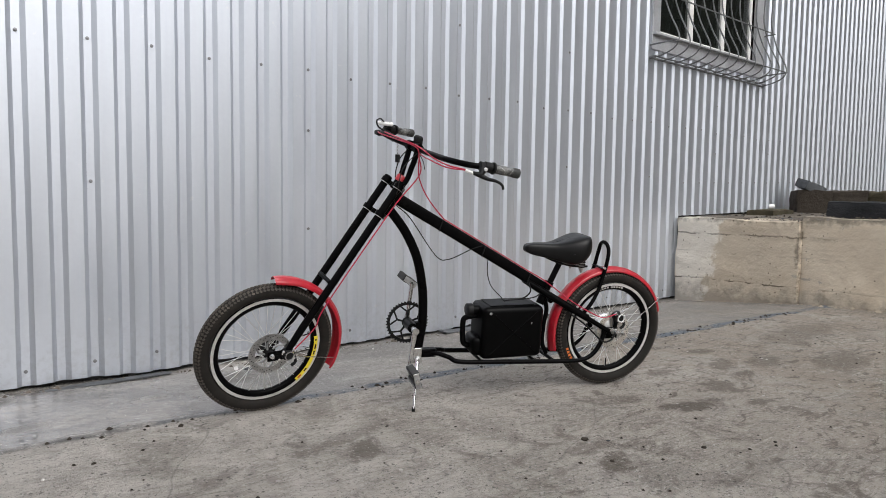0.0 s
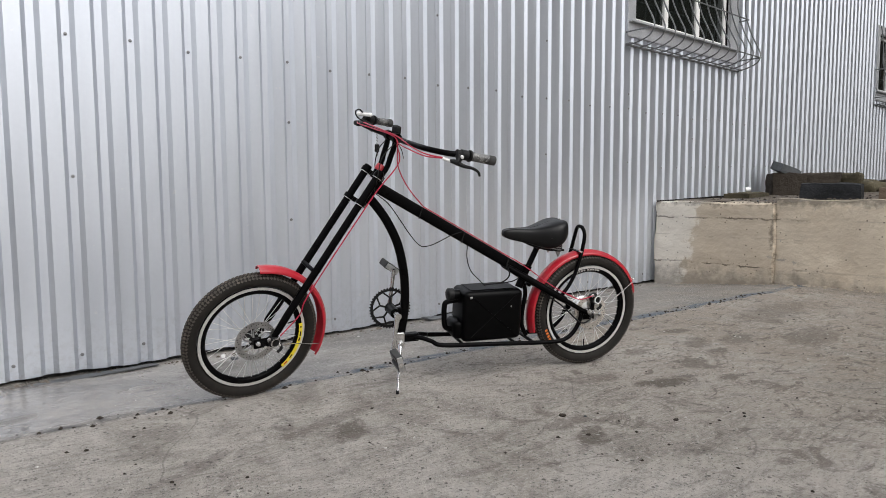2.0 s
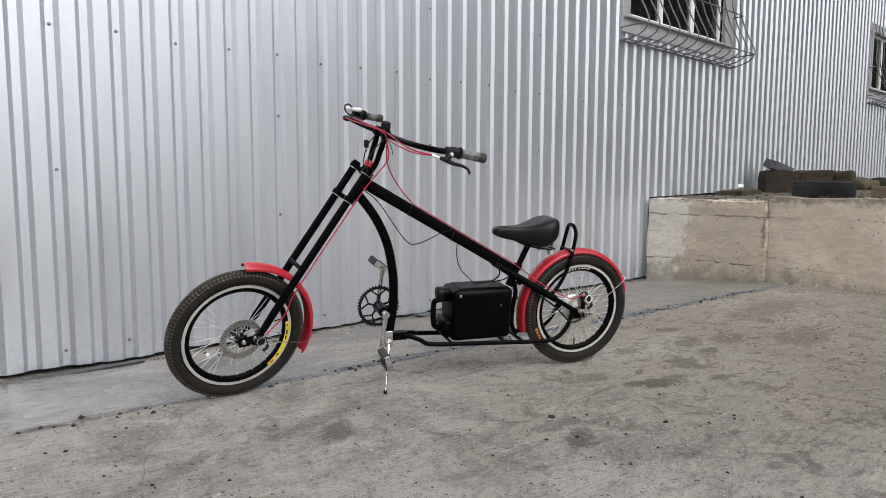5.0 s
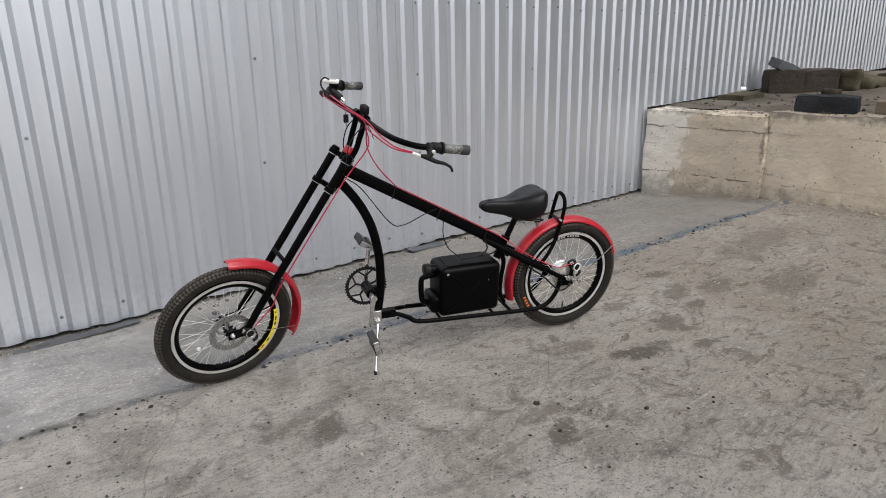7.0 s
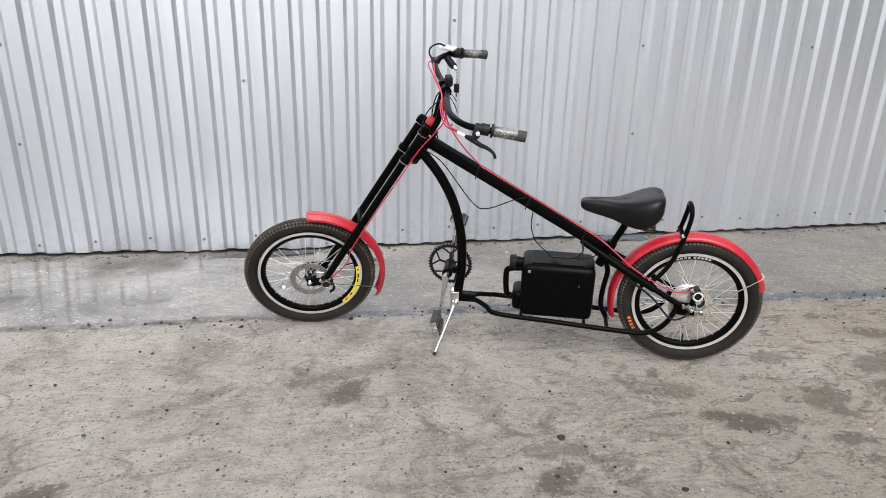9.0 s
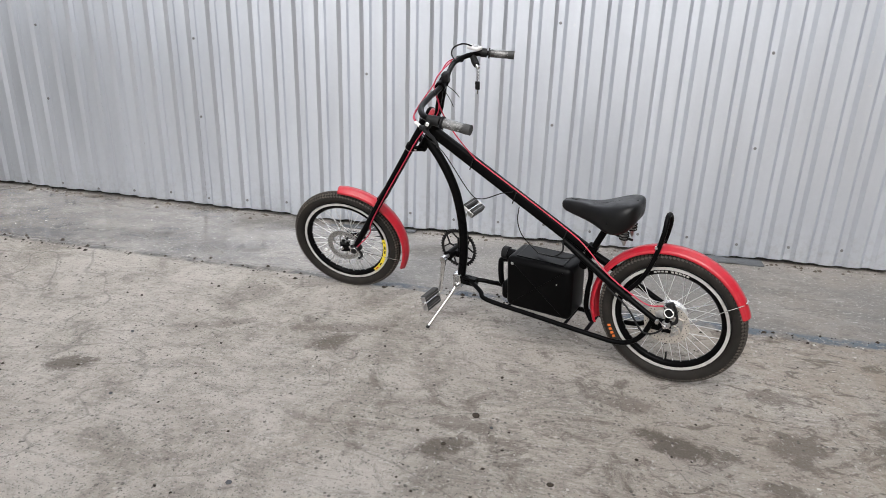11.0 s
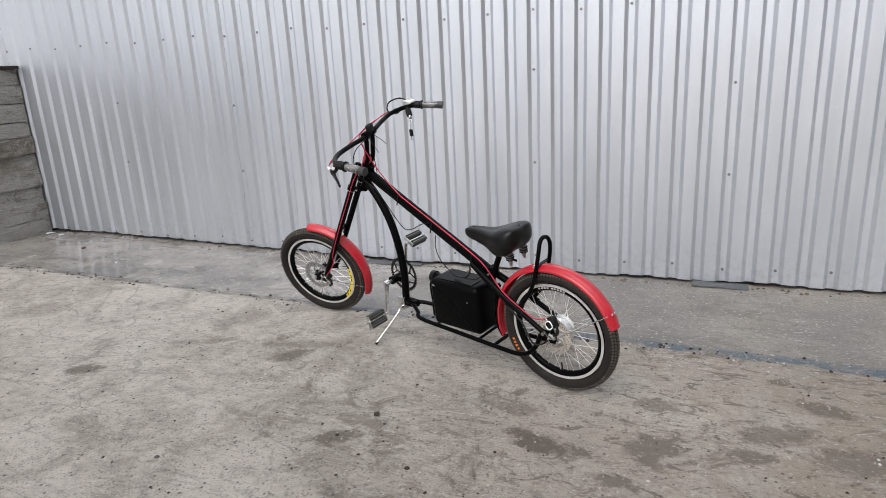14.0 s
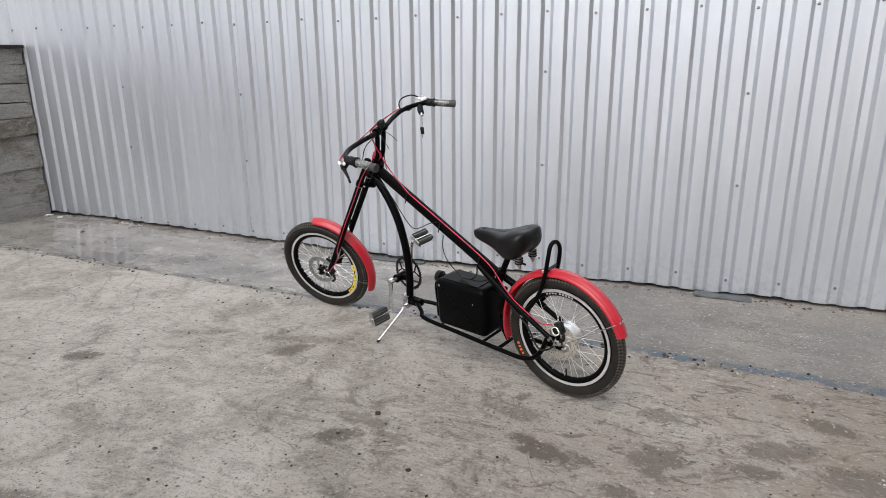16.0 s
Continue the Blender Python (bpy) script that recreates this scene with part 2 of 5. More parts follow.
GROUND = ground_material()


def old_concrete(name, base, dark, light, patch=None, sand=1.0):
    m = Mat(name, base, 0.88)
    m.b.inputs["Specular IOR Level"].default_value = 0.2
    x, y, z = m.split(m.pos)
    big, mid, fine = m.noise(1.3, 5, 0.6, distort=0.5), m.noise(7, 6, 0.65), m.noise(45, 5, 0.7)
    layers = m.noise(2.0, 5, 0.65, stretch=(0.6, 0.6, 5))
    c = m.mix(m.ramp(big, 0.35, 0.65), base, light)
    c = m.mix(m.ramp(layers, 0.52, 0.68, 0, 0.45), c, dark)
    c = m.mix(m.ramp(mid, 0.56, 0.72, 0, 0.4), c, dark)
    c = m.mix(m.ramp(fine, 0.58, 0.75, 0, 0.5 * sand), c, tuple(v * 0.45 for v in base))
    if patch:
        c = patch(m, c, x, y, z, mid)
    m.colour(c)
    m.bump(mid, 0.03, 0.8)
    m.bump(fine, 0.010, 0.8 * sand)
    return m.m


def lime_patch(m, c, x, y, z, mid):
    wob = m.maths("MULTIPLY", m.maths("SUBTRACT", mid, 0.5), 0.5)
    pale = m.ramp(m.maths("ADD", m.maths("ADD", y, wob), m.maths("MULTIPLY", z, 0.25)), 3.46, 3.51, 0, 0.9)
    c = m.mix(m.ramp(y, 2.58, 2.62, 0, 0.45), c, (0.46, 0.385, 0.295))
    c = m.mix(pale, c, (0.76, 0.71, 0.63))
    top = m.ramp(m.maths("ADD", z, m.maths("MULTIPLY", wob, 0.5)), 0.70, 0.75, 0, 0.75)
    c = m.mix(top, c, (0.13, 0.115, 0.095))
    # cold joints left by the boards, broken here and there
    for level, strength in ((0.125, 0.9), (0.585, 0.75), (0.40, 0.25)):
        cast = m.maths("ABSOLUTE", m.maths("SUBTRACT", m.maths("ADD", z, m.maths("MULTIPLY", wob, 0.14)), level))
        seam = m.maths("MULTIPLY", m.ramp(cast, 0.003, 0.010, 1, 0), m.maths("MULTIPLY", m.ramp(m.noise(3.5, 5, 0.7), 0.45, 0.55, 0, strength), m.ramp(y, 2.2, 2.62, 0.25, 1)))
        c = m.mix(seam, c, (0.10, 0.082, 0.062))
    scar = m.ramp(m.noise(2.3, 6, 0.72, distort=0.6), 0.64, 0.66, 0, 0.65)
    c = m.mix(scar, c, (0.30, 0.285, 0.265))
    holes = m.n.new("ShaderNodeTexVoronoi")
    m.put(holes.inputs["Vector"], m.pos)
    holes.inputs["Scale"].default_value = 22
    few = m.maths("MULTIPLY", m.ramp(holes.outputs["Distance"], 0.10, 0.20, 1, 0), m.ramp(m.noise(3.1, 4, 0.7), 0.50, 0.57, 0, 0.85))
    c = m.mix(few, c, (0.12, 0.098, 0.075))
    # crumbled joint between the two castings
    gap = m.maths("ABSOLUTE", m.maths("SUBTRACT", m.maths("ADD", y, m.maths("MULTIPLY", wob, 0.22)), 2.595))
    c = m.mix(m.maths("MULTIPLY", m.ramp(gap, 0.006, 0.026, 1, 0), m.ramp(m.noise(9, 5, 0.75), 0.42, 0.56, 0.05, 0.75)), c, (0.13, 0.105, 0.08))
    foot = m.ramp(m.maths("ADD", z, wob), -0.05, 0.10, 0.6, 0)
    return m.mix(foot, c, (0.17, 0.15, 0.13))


RETAIN = old_concrete("cast_concrete", (0.60, 0.512, 0.398), (0.42, 0.35, 0.265), (0.70, 0.615, 0.495), lime_patch, 0.4)
def board_marks(m, c, x, y, z, mid):
    """Stains, spalled patches and rusty runs on the board-marked wall."""
    grain = m.noise(9, 6, 0.7, stretch=(1, 1, 14))
    c = m.mix(m.ramp(grain, 0.50, 0.64, 0, 0.5), c, (0.17, 0.16, 0.145))
    spall = m.noise(3.2, 8, 0.75, stretch=(1, 1, 2.2), distort=0.8)
    c = m.mix(m.ramp(spall, 0.54, 0.59, 0, 0.6), c, (0.13, 0.115, 0.095))
    c = m.mix(m.ramp(spall, 0.38, 0.44, 0.55, 0), c, (0.46, 0.455, 0.43))
    soil = m.maths("MULTIPLY", m.ramp(m.maths("ABSOLUTE", m.maths("SUBTRACT", z, 0.72)), 0.06, 0.24, 1, 0), m.ramp(mid, 0.42, 0.60, 0, 0.6))
    c = m.mix(soil, c, (0.16, 0.125, 0.085))
    m.bump(spall, 0.05, 0.7)
    m.bump(grain, 0.02, 0.6)
    return c


BOARDED = old_concrete("boarded_concrete", (0.33, 0.325, 0.30), (0.19, 0.18, 0.165), (0.43, 0.42, 0.395), board_marks)
EARTH = old_concrete("rubble_earth", (0.075, 0.062, 0.049), (0.026, 0.021, 0.016), (0.15, 0.130, 0.110))
STONE = old_concrete("weathered_block", (0.024, 0.0195, 0.015), (0.007, 0.0055, 0.0045), (0.062, 0.051, 0.041))
MOSS = old_concrete("mossy_slab", (0.058, 0.050, 0.032), (0.02, 0.017, 0.011), (0.115, 0.10, 0.066))
CHAR = old_concrete("tarred_beam", (0.016, 0.017, 0.019), (0.006, 0.006, 0.0065), (0.04, 0.042, 0.046))
PALE = old_concrete("pale_chips", (0.5, 0.48, 0.45), (0.33, 0.31, 0.29), (0.6, 0.58, 0.55))
WOOD = old_concrete("old_timber", (0.15, 0.11, 0.08), (0.07, 0.05, 0.036), (0.22, 0.17, 0.13))
SLATE = old_concrete("grey_block", (0.07, 0.074, 0.080), (0.025, 0.027, 0.029), (0.13, 0.137, 0.145))

# ---- mesh tools ----


def mesh_object(name, verts, faces, mat, parent=None, label="", smooth=False):
    me = bpy.data.meshes.new(name)
    me.from_pydata([tuple(v) for v in verts], [], faces)
    me.materials.append(mat)
    if smooth:
        me.polygons.foreach_set("use_smooth", [True] * len(me.polygons))
    ob = new(name, me)
    if parent:
        ob.parent = parent
    if label:
        tagged(ob, label)
    return ob


def part(name, bm, mat, parent=None, label="", smooth=False, m=None):
    """Links a bmesh as one mesh object under a thing or a part."""
    if m is not None:
        bmesh.ops.transform(bm, matrix=m, verts=bm.verts)
    bmesh.ops.recalc_face_normals(bm, faces=bm.faces)
    me = bpy.data.meshes.new(name)
    bm.to_mesh(me)
    bm.free()
    me.materials.append(mat)
    if smooth:
        me.polygons.foreach_set("use_smooth", [True] * len(me.polygons))
        me.set_sharp_from_angle(angle=radians(50))
    ob = new(name, me)
    if parent:
        ob.parent = parent
    if label:
        tagged(ob, label)
    return ob


def spline(points, steps=6):
    """Points along a smooth curve through the given ones."""
    p = [Vector(q) for q in points]
    p = [2 * p[0] - p[1]] + p + [2 * p[-1] - p[-2]]
    out = []
    for i in range(1, len(p) - 2):
        a, b, c, d = p[i - 1:i + 3]
        for s in range(steps):
            t = s / steps
            out.append(0.5 * (2 * b + (c - a) * t + (2 * a - 5 * b + 4 * c - d) * t * t + (3 * b - a - 3 * c + d) * t ** 3))
    return out + [p[-2]]


def add_tube(bm, points, r, seg=10, smooth=0, cap=True):
    """Sweeps a round section, whose radius may change, along the points."""
    pts = spline(points, smooth) if smooth else [Vector(q) for q in points]
    rs = r if isinstance(r, (list, tuple)) else [r] * len(pts)
    if len(rs) != len(pts):
        rs = [float(v) for v in np.interp(np.linspace(0, 1, len(pts)), np.linspace(0, 1, len(rs)), rs)]
    t0 = (pts[1] - pts[0]).normalized()
    side = t0.orthogonal().normalized()
    rings = []
    for i, p in enumerate(pts):
        t = (pts[min(i + 1, len(pts) - 1)] - pts[max(i - 1, 0)]).normalized()
        side = (side - t * side.dot(t)).normalized()
        up = t.cross(side)
        rings.append([bm.verts.new(p + rs[i] * (math.cos(a) * side + math.sin(a) * up)) for a in (math.tau * k / seg for k in range(seg))])
    for a, b in zip(rings, rings[1:]):
        for k in range(seg):
            bm.faces.new((a[k], a[(k + 1) % seg], b[(k + 1) % seg], b[k]))
    if cap:
        bm.faces.new(rings[0][::-1])
        bm.faces.new(rings[-1])
    return bm


def tube(points, r, seg=10, smooth=0, cap=True):
    return add_tube(bmesh.new(), points, r, seg, smooth, cap)


def add_box(bm, lo, hi, bevel=0.0, seg=2, m=None):
    lo, hi = Vector(lo), Vector(hi)
    made = bmesh.ops.create_cube(bm, size=1, matrix=Matrix.Translation((lo + hi) / 2) @ Matrix.Diagonal((*(hi - lo), 1)))["verts"]
    if bevel:
        es = {e for v in made for e in v.link_edges}
        made = list({v for f in bmesh.ops.bevel(bm, geom=list(es), offset=bevel, segments=seg, affect="EDGES", profile=0.5)["faces"] for v in f.verts} | {v for v in made if v.is_valid})
    if m is not None:
        bmesh.ops.transform(bm, matrix=m, verts=made)
    return bm


def box(lo, hi, bevel=0.0, seg=2, m=None):
    return add_box(bmesh.new(), lo, hi, bevel, seg, m)


def lathe(profile, seg=48, closed=True, axis_y=True, arc=(0.0, math.tau)):
    """Turns a profile of (radius, y) round the y axis."""
    bm = bmesh.new()
    whole = abs(arc[1] - arc[0] - math.tau) < 1e-6
    n = seg if whole else seg + 1
    rings = []
    for i in range(n):
        a = arc[0] + (arc[1] - arc[0]) * i / seg
        rings.append([bm.verts.new((r * math.cos(a), y, r * math.sin(a))) for r, y in profile])
    k = len(profile)
    for i in range(seg):
        a, b = rings[i], rings[(i + 1) % n]
        for j in range(k if closed else k - 1):
            bm.faces.new((a[j], a[(j + 1) % k], b[(j + 1) % k], b[j]))
    if not whole and closed:
        bm.faces.new(rings[0])
        bm.faces.new(rings[-1][::-1])
    return bm


def rough_block(lo, hi, cuts, wobble, seed, m=None, rounding=0.02):
    """A block with rounded, uneven faces and chipped edges."""
    lo, hi = Vector(lo), Vector(hi)
    size, mid = hi - lo, (lo + hi) / 2
    bm = bmesh.new()
    bmesh.ops.create_cube(bm, size=1)
    n = [max(1, min(60, round(s / cuts))) for s in size]
    for ax in range(3):
        for i in range(1, n[ax]):
            co, no = Vector((0, 0, 0)), Vector((0, 0, 0))
            co[ax], no[ax] = i / n[ax] - 0.5, 1
            bmesh.ops.bisect_plane(bm, geom=bm.verts[:] + bm.edges[:] + bm.faces[:], plane_co=co, plane_no=no)
    for v in bm.verts:
        p = Vector([v.co[i] * size[i] for i in range(3)])
        inner = Vector([max(-size[i] / 2 + rounding, min(size[i] / 2 - rounding, p[i])) for i in range(3)])
        d = p - inner
        if d.length > 1e-6:
            d = d.normalized() * rounding
        q = inner + d
        s = Vector((seed * 3.1, seed * 1.7, seed))
        k = noise.noise_vector((q + mid) * 2.3 + s) * wobble + noise.noise_vector((q + mid) * 9 + s) * wobble * 0.45
        v.co = q + k
    mm = Matrix.Translation(mid)
    bmesh.ops.transform(bm, matrix=(m @ mm) if m is not None else mm, verts=bm.verts)
    return bm


# ---- ground ----


def gutter(x):
    """Depth of the gutter at the wall's foot."""
    return max(0.05, min(0.135, 0.115 + 0.024 * x))


def joint(x):
    """Where the gutter strip begins."""
    return 2.60 - 0.05 * max(-4.0, min(7.0, x))


def ground_height(x, y):
    z = 0.0
    j = joint(x)
    if y > j:
        z -= gutter(x) * min(1.0, (y - j) / (3.8 - j))
    near = max(0.0, 1 - max(abs(x - 1.5) / 6, abs(y - 1.0) / 6))
    z += near * (0.006 * noise.noise((x * 0.9, y * 0.9, 0)) + 0.0025 * noise.noise((x * 4, y * 4, 3)))
    if abs(y - j) < 0.05:
        z -= 0.010 * max(0.0, 1 - abs(y - j) / 0.045) * (0.5 + noise.noise((x * 3, 1, 5)))
    return z


def graded(lo, hi, step, far):
    inner = list(np.arange(lo, hi + step / 2, step))
    return [-f for f in reversed(far)] + [float(v) for v in inner] + [f for f in far if f > hi]


def make_ground():
    xs = sorted({round(v, 4) for v in graded(-4.0, 7.0, 0.055, (12, 30, 90, 260, 900))})
    ys = sorted({round(v, 4) for v in graded(-1.6, 4.3, 0.045, (12, 30, 90, 260, 900))})
    verts = [(x, y, ground_height(x, y)) for y in ys for x in xs]
    w = len(xs)
    faces = [(j * w + i, j * w + i + 1, (j + 1) * w + i + 1, (j + 1) * w + i) for j in range(len(ys) - 1) for i in range(w - 1)]
    g = mesh_object("ground", verts, faces, GROUND, smooth=True)
    return tagged(g, "worn grey concrete yard with damp stains and wet gutter", "ground", kind="structure")


ground = make_ground()

# ---- corrugated wall ----
WALL_Y, PITCH, SHEET_W, FIRST = 3.85, 0.158125, 1.265, 0.60
WINDOWS = [(5.62, 7.86, 2.46, 3.62), (12.92, 15.16, 2.46, 3.62)]
NOTCH, DEPTH = 6.19, 0.019
wall = mesh_object("wall_north", [(-9, 3.93, -0.4), (-9, 4.15, -0.4), (-9, 3.93, 5.2), (-9, 4.15, 5.2), (-8.9, 3.93, -0.4), (-8.9, 4.15, -0.4), (-8.9, 3.93, 5.2), (-8.9, 4.15, 5.2)],
                   [(0, 1, 3, 2), (4, 6, 7, 5), (0, 4, 5, 1), (2, 3, 7, 6), (0, 2, 6, 4), (1, 5, 7, 3)], FLASH)
tagged(wall, "silver-grey corrugated sheet metal wall with screws", "wall", kind="structure")


def sheet_bottom(x):
    if x < NOTCH:
        return 0.024 - gutter(x) + 0.012 * noise.noise((x * 1.9, 0, 7)) - 0.004 * math.sin(x * 9)
    return 0.752 + 0.030 * (x - NOTCH) + 0.006 * noise.noise((x * 2, 4, 7))


def rib_profile(x0):
    """One rib: valley floor, flank, outer flat, flank; x, depth."""
    return [(x0 - 0.018, DEPTH), (x0 + 0.020, DEPTH), (x0 + 0.044, 0.0), (x0 + 0.1175, 0.0), (x0 + 0.1401, DEPTH)]


def make_sheet(k):
    verts, faces = [], []
    x_start = FIRST + SHEET_W * k
    lap = 0.0012 * (k % 2)
    for r in range(8):
        pts = rib_profile(x_start + r * PITCH)
        for (xa, da), (xb, db) in zip(pts, pts[1:]):
            spans = [(None, 5.1)]
            for w in WINDOWS:
                if w[0] - 0.02 < (xa + xb) / 2 < w[1] + 0.02:
                    spans = [(None, w[2]), (w[3], 5.1)]
            cuts = [xa, NOTCH, xb] if xa < NOTCH < xb else [xa, xb]
            for ca, cb in zip(cuts, cuts[1:]):
                ya, yb = (da + (db - da) * (c - xa) / (xb - xa) for c in (ca, cb))
                for lo, hi in spans:
                    mid = (ca + cb) / 2
                    za, zb = (lo, lo) if lo is not None else ((sheet_bottom(ca), sheet_bottom(cb)) if (ca < NOTCH) == (cb < NOTCH) and ca != NOTCH and cb != NOTCH else (sheet_bottom(mid),) * 2)
                    levels = 5 if lo is None else 1
                    base = len(verts)
                    for s in range(levels + 1):
                        f = s / levels
                        for c, yv, zlo in ((ca, ya, za), (cb, yb, zb)):
                            z = zlo + (hi - zlo) * f
                            dent = 0.0008 * noise.noise((c * 1.3, z * 0.9, 2))
                            verts.append((c, WALL_Y + yv + lap + dent, z))
                    for s in range(levels):
                        a = base + 2 * s
                        faces.append((a, a + 1, a + 3, a + 2))
    ob = mesh_object("metal_sheet", verts, faces, SHEET, wall)
    sol = ob.modifiers.new("thickness", "SOLIDIFY")
    sol.thickness, sol.offset = 0.0012, -1
    return ob


for k in range(-6, 16):
    make_sheet(k)


def wall_backing():
    """Masonry behind the sheets, near-black in place of shade, open at the windows."""
    bm = bmesh.new()
    xs = [-8.88] + [v for w in WINDOWS for v in (w[0], w[1])] + [21.0]
    for i, (a, b) in enumerate(zip(xs, xs[1:])):
        if i % 2 == 0:
            add_box(bm, (a, 3.912, -0.5), (b, 4.15, 5.2))
        else:
            add_box(bm, (a, 3.912, -0.5), (b, 4.15, 2.46))
            add_box(bm, (a, 3.912, 3.62), (b, 4.15, 5.2))
    part("backing", bm, SHADE_BLACK, wall)


wall_backing()

# screws: two rows on every second valley, and one column at each lap of two sheets
screw_mesh = None
LAPS = {-2: (1.18, 0.65), -1: (1.13, 0.585), 0: (0.945, 2.2), 1: (1.31, 0.676), 2: (1.18, 0.607, 2.2), 3: (1.19, 2.19), 4: (1.15, 1.84), 5: (1.45, 1.98), 6: (1.52, 2.02)}
spots = [(FIRST + 0.31625 * i, z + 0.012 * math.sin(i * 2.1)) for i in range(-14, 40) for z in (-0.02, 1.685)]
spots += [(FIRST + SHEET_W * k, z) for k, zs in LAPS.items() for z in zs]
for sx, sz in spots:
    if sz < sheet_bottom(sx) + 0.03 and sx > NOTCH:
        sz = sheet_bottom(sx) + 0.35
    if screw_mesh is None:
        bm = lathe([(0.0005, 0.0), (0.0095, 0.0), (0.0095, -0.0025), (0.006, -0.003), (0.0055, -0.0075), (0.0005, -0.008)], 10, closed=False)
        screw = part("screw", bm, SCREW, wall)
        screw_mesh = screw.data
    else:
        screw = new("screw", screw_mesh)
        screw.parent = wall
    screw.location = (sx, WALL_Y + DEPTH - 0.0005, sz)


def make_window(i, x0, x1, z0, z1):
    ob = new("window_%d" % i, None)
    ob.location = (x0, WALL_Y, z0)
    tagged(ob, "white framed window behind a bulging grey bar grate", "window", kind="structure")
    w, h = x1 - x0, z1 - z0
    bm = bmesh.new()
    for lo, hi in (((-0.03, -0.012, -0.055), (w + 0.03, 0.03, 0.11)), ((-0.03, -0.012, h - 0.09), (w + 0.03, 0.03, h + 0.05)), ((-0.03, -0.012, 0.11), (0.10, 0.03, h - 0.09)), ((w - 0.16, -0.012, 0.11), (w + 0.03, 0.03, h - 0.09))):
        add_box(bm, lo, hi, 0.003, 1)
    part("flashing", bm, FLASH, ob, "folded grey metal flashing")
    bm = bmesh.new()
    fr = 0.055
    x_l, x_r, zb, zt = 0.10, w - 0.16, 0.11, h - 0.09
    for lo, hi in (((x_l, 0.05, zb), (x_r, 0.11, zb + fr)), ((x_l, 0.05, zt - fr), (x_r, 0.11, zt)), ((x_l, 0.05, zb + fr), (x_l + fr, 0.11, zt - fr)), ((x_r - fr, 0.05, zb + fr), (x_r, 0.11, zt - fr))):
        add_box(bm, lo, hi, 0.005, 1)
    part("window_frame", bm, WHITE, ob)
    third = (x_r - x_l) / 3
    for j in (1, 2):
        part("mullion", box((x_l + third * j - 0.04, 0.048, zb + fr), (x_l + third * j + 0.04, 0.108, zt - fr), 0.005, 1), WHITE, ob)
    for j in range(3):
        part("pane", box((x_l + third * j + 0.03, 0.075, zb + 0.03), (x_l + third * (j + 1) - 0.03, 0.085, zt - 0.03)), GLASS, ob)
    part("sill", box((-0.02, -0.05, 0.085), (w - 0.02, 0.06, 0.108), 0.003, 1), FLASH, ob)
    # closed room behind, its shade put into the near-black colour
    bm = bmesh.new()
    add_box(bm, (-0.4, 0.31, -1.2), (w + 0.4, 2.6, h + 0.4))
    room = part("room", bm, SHADE_BLACK, ob)
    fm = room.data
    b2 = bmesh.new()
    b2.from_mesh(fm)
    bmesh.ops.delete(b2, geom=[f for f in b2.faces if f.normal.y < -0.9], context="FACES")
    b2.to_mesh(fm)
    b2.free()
    # grate: bars that run down and swell out near the foot
    n = 13
    for j in range(n):
        x = -0.02 + (w + 0.04) * j / (n - 1)
        sway = 0.03
        pts = [(x, -0.05, h + 0.02), (x + sway * 0.5, -0.09, h * 0.72), (x - sway, -0.11, h * 0.48), (x + sway * 0.6, -0.16, h * 0.26), (x + sway, -0.27, 0.06), (x, -0.29, -0.03), (x, -0.24, -0.09), (x, -0.12, -0.13), (x, -0.01, -0.14)]
        part("bar", tube(pts, 0.0075, 6, 4), GRATE, ob)
    for z, d in ((-0.02, 0.288), (h * 0.39, 0.128), (-0.135, 0.06)):
        bm = tube([(-0.05, 0.0, z), (-0.05, -d, z), (w + 0.05, -d, z), (w + 0.05, 0.0, z)], 0.008, 6)
        part("rail", bm, GRATE, ob)
    part("rail", tube([(-0.06, -0.012, -0.145), (w + 0.06, -0.012, -0.145)], 0.011, 6), GRATE, ob)
    return ob


def glass():
    m = Mat("window_glass", (0.02, 0.025, 0.022), 0.05)
    m.b.inputs["Transmission Weight"].default_value = 0.6
    m.b.inputs["IOR"].default_value = 1.5
    m.bump(m.noise(1.2, 2), 0.01, 0.15)
    return m.m


GLASS = glass()
for i, w in enumerate(WINDOWS):
    make_window(i + 1, *w)

# ---- retaining walls, raised ground ----


def make_retaining():
    ob = new("retaining_wall", None)
    ob.location = (6.15, 2.6, 0)
    inv = Matrix.Translation((-6.15, -2.6, 0))
    tagged(ob, "low cast concrete retaining wall, beige, cracked and stained", "retaining wall", kind="structure")
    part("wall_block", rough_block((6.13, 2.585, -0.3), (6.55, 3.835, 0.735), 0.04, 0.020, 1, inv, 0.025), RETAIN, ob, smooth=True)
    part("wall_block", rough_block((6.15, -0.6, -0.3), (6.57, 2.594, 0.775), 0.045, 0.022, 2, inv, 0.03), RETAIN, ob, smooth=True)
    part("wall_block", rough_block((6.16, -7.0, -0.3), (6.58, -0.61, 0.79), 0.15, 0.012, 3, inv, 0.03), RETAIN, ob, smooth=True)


make_retaining()


def terrace_height(x, y):
    z = 0.725 + 0.030 * min(x - 6.5, 6) + 0.012 * max(0.0, 2.6 - y) * (y > -3) + 0.02
    return z + 0.03 * noise.noise((x * 1.5, y * 1.5, 9)) + 0.014 * noise.noise((x * 6, y * 6, 2))


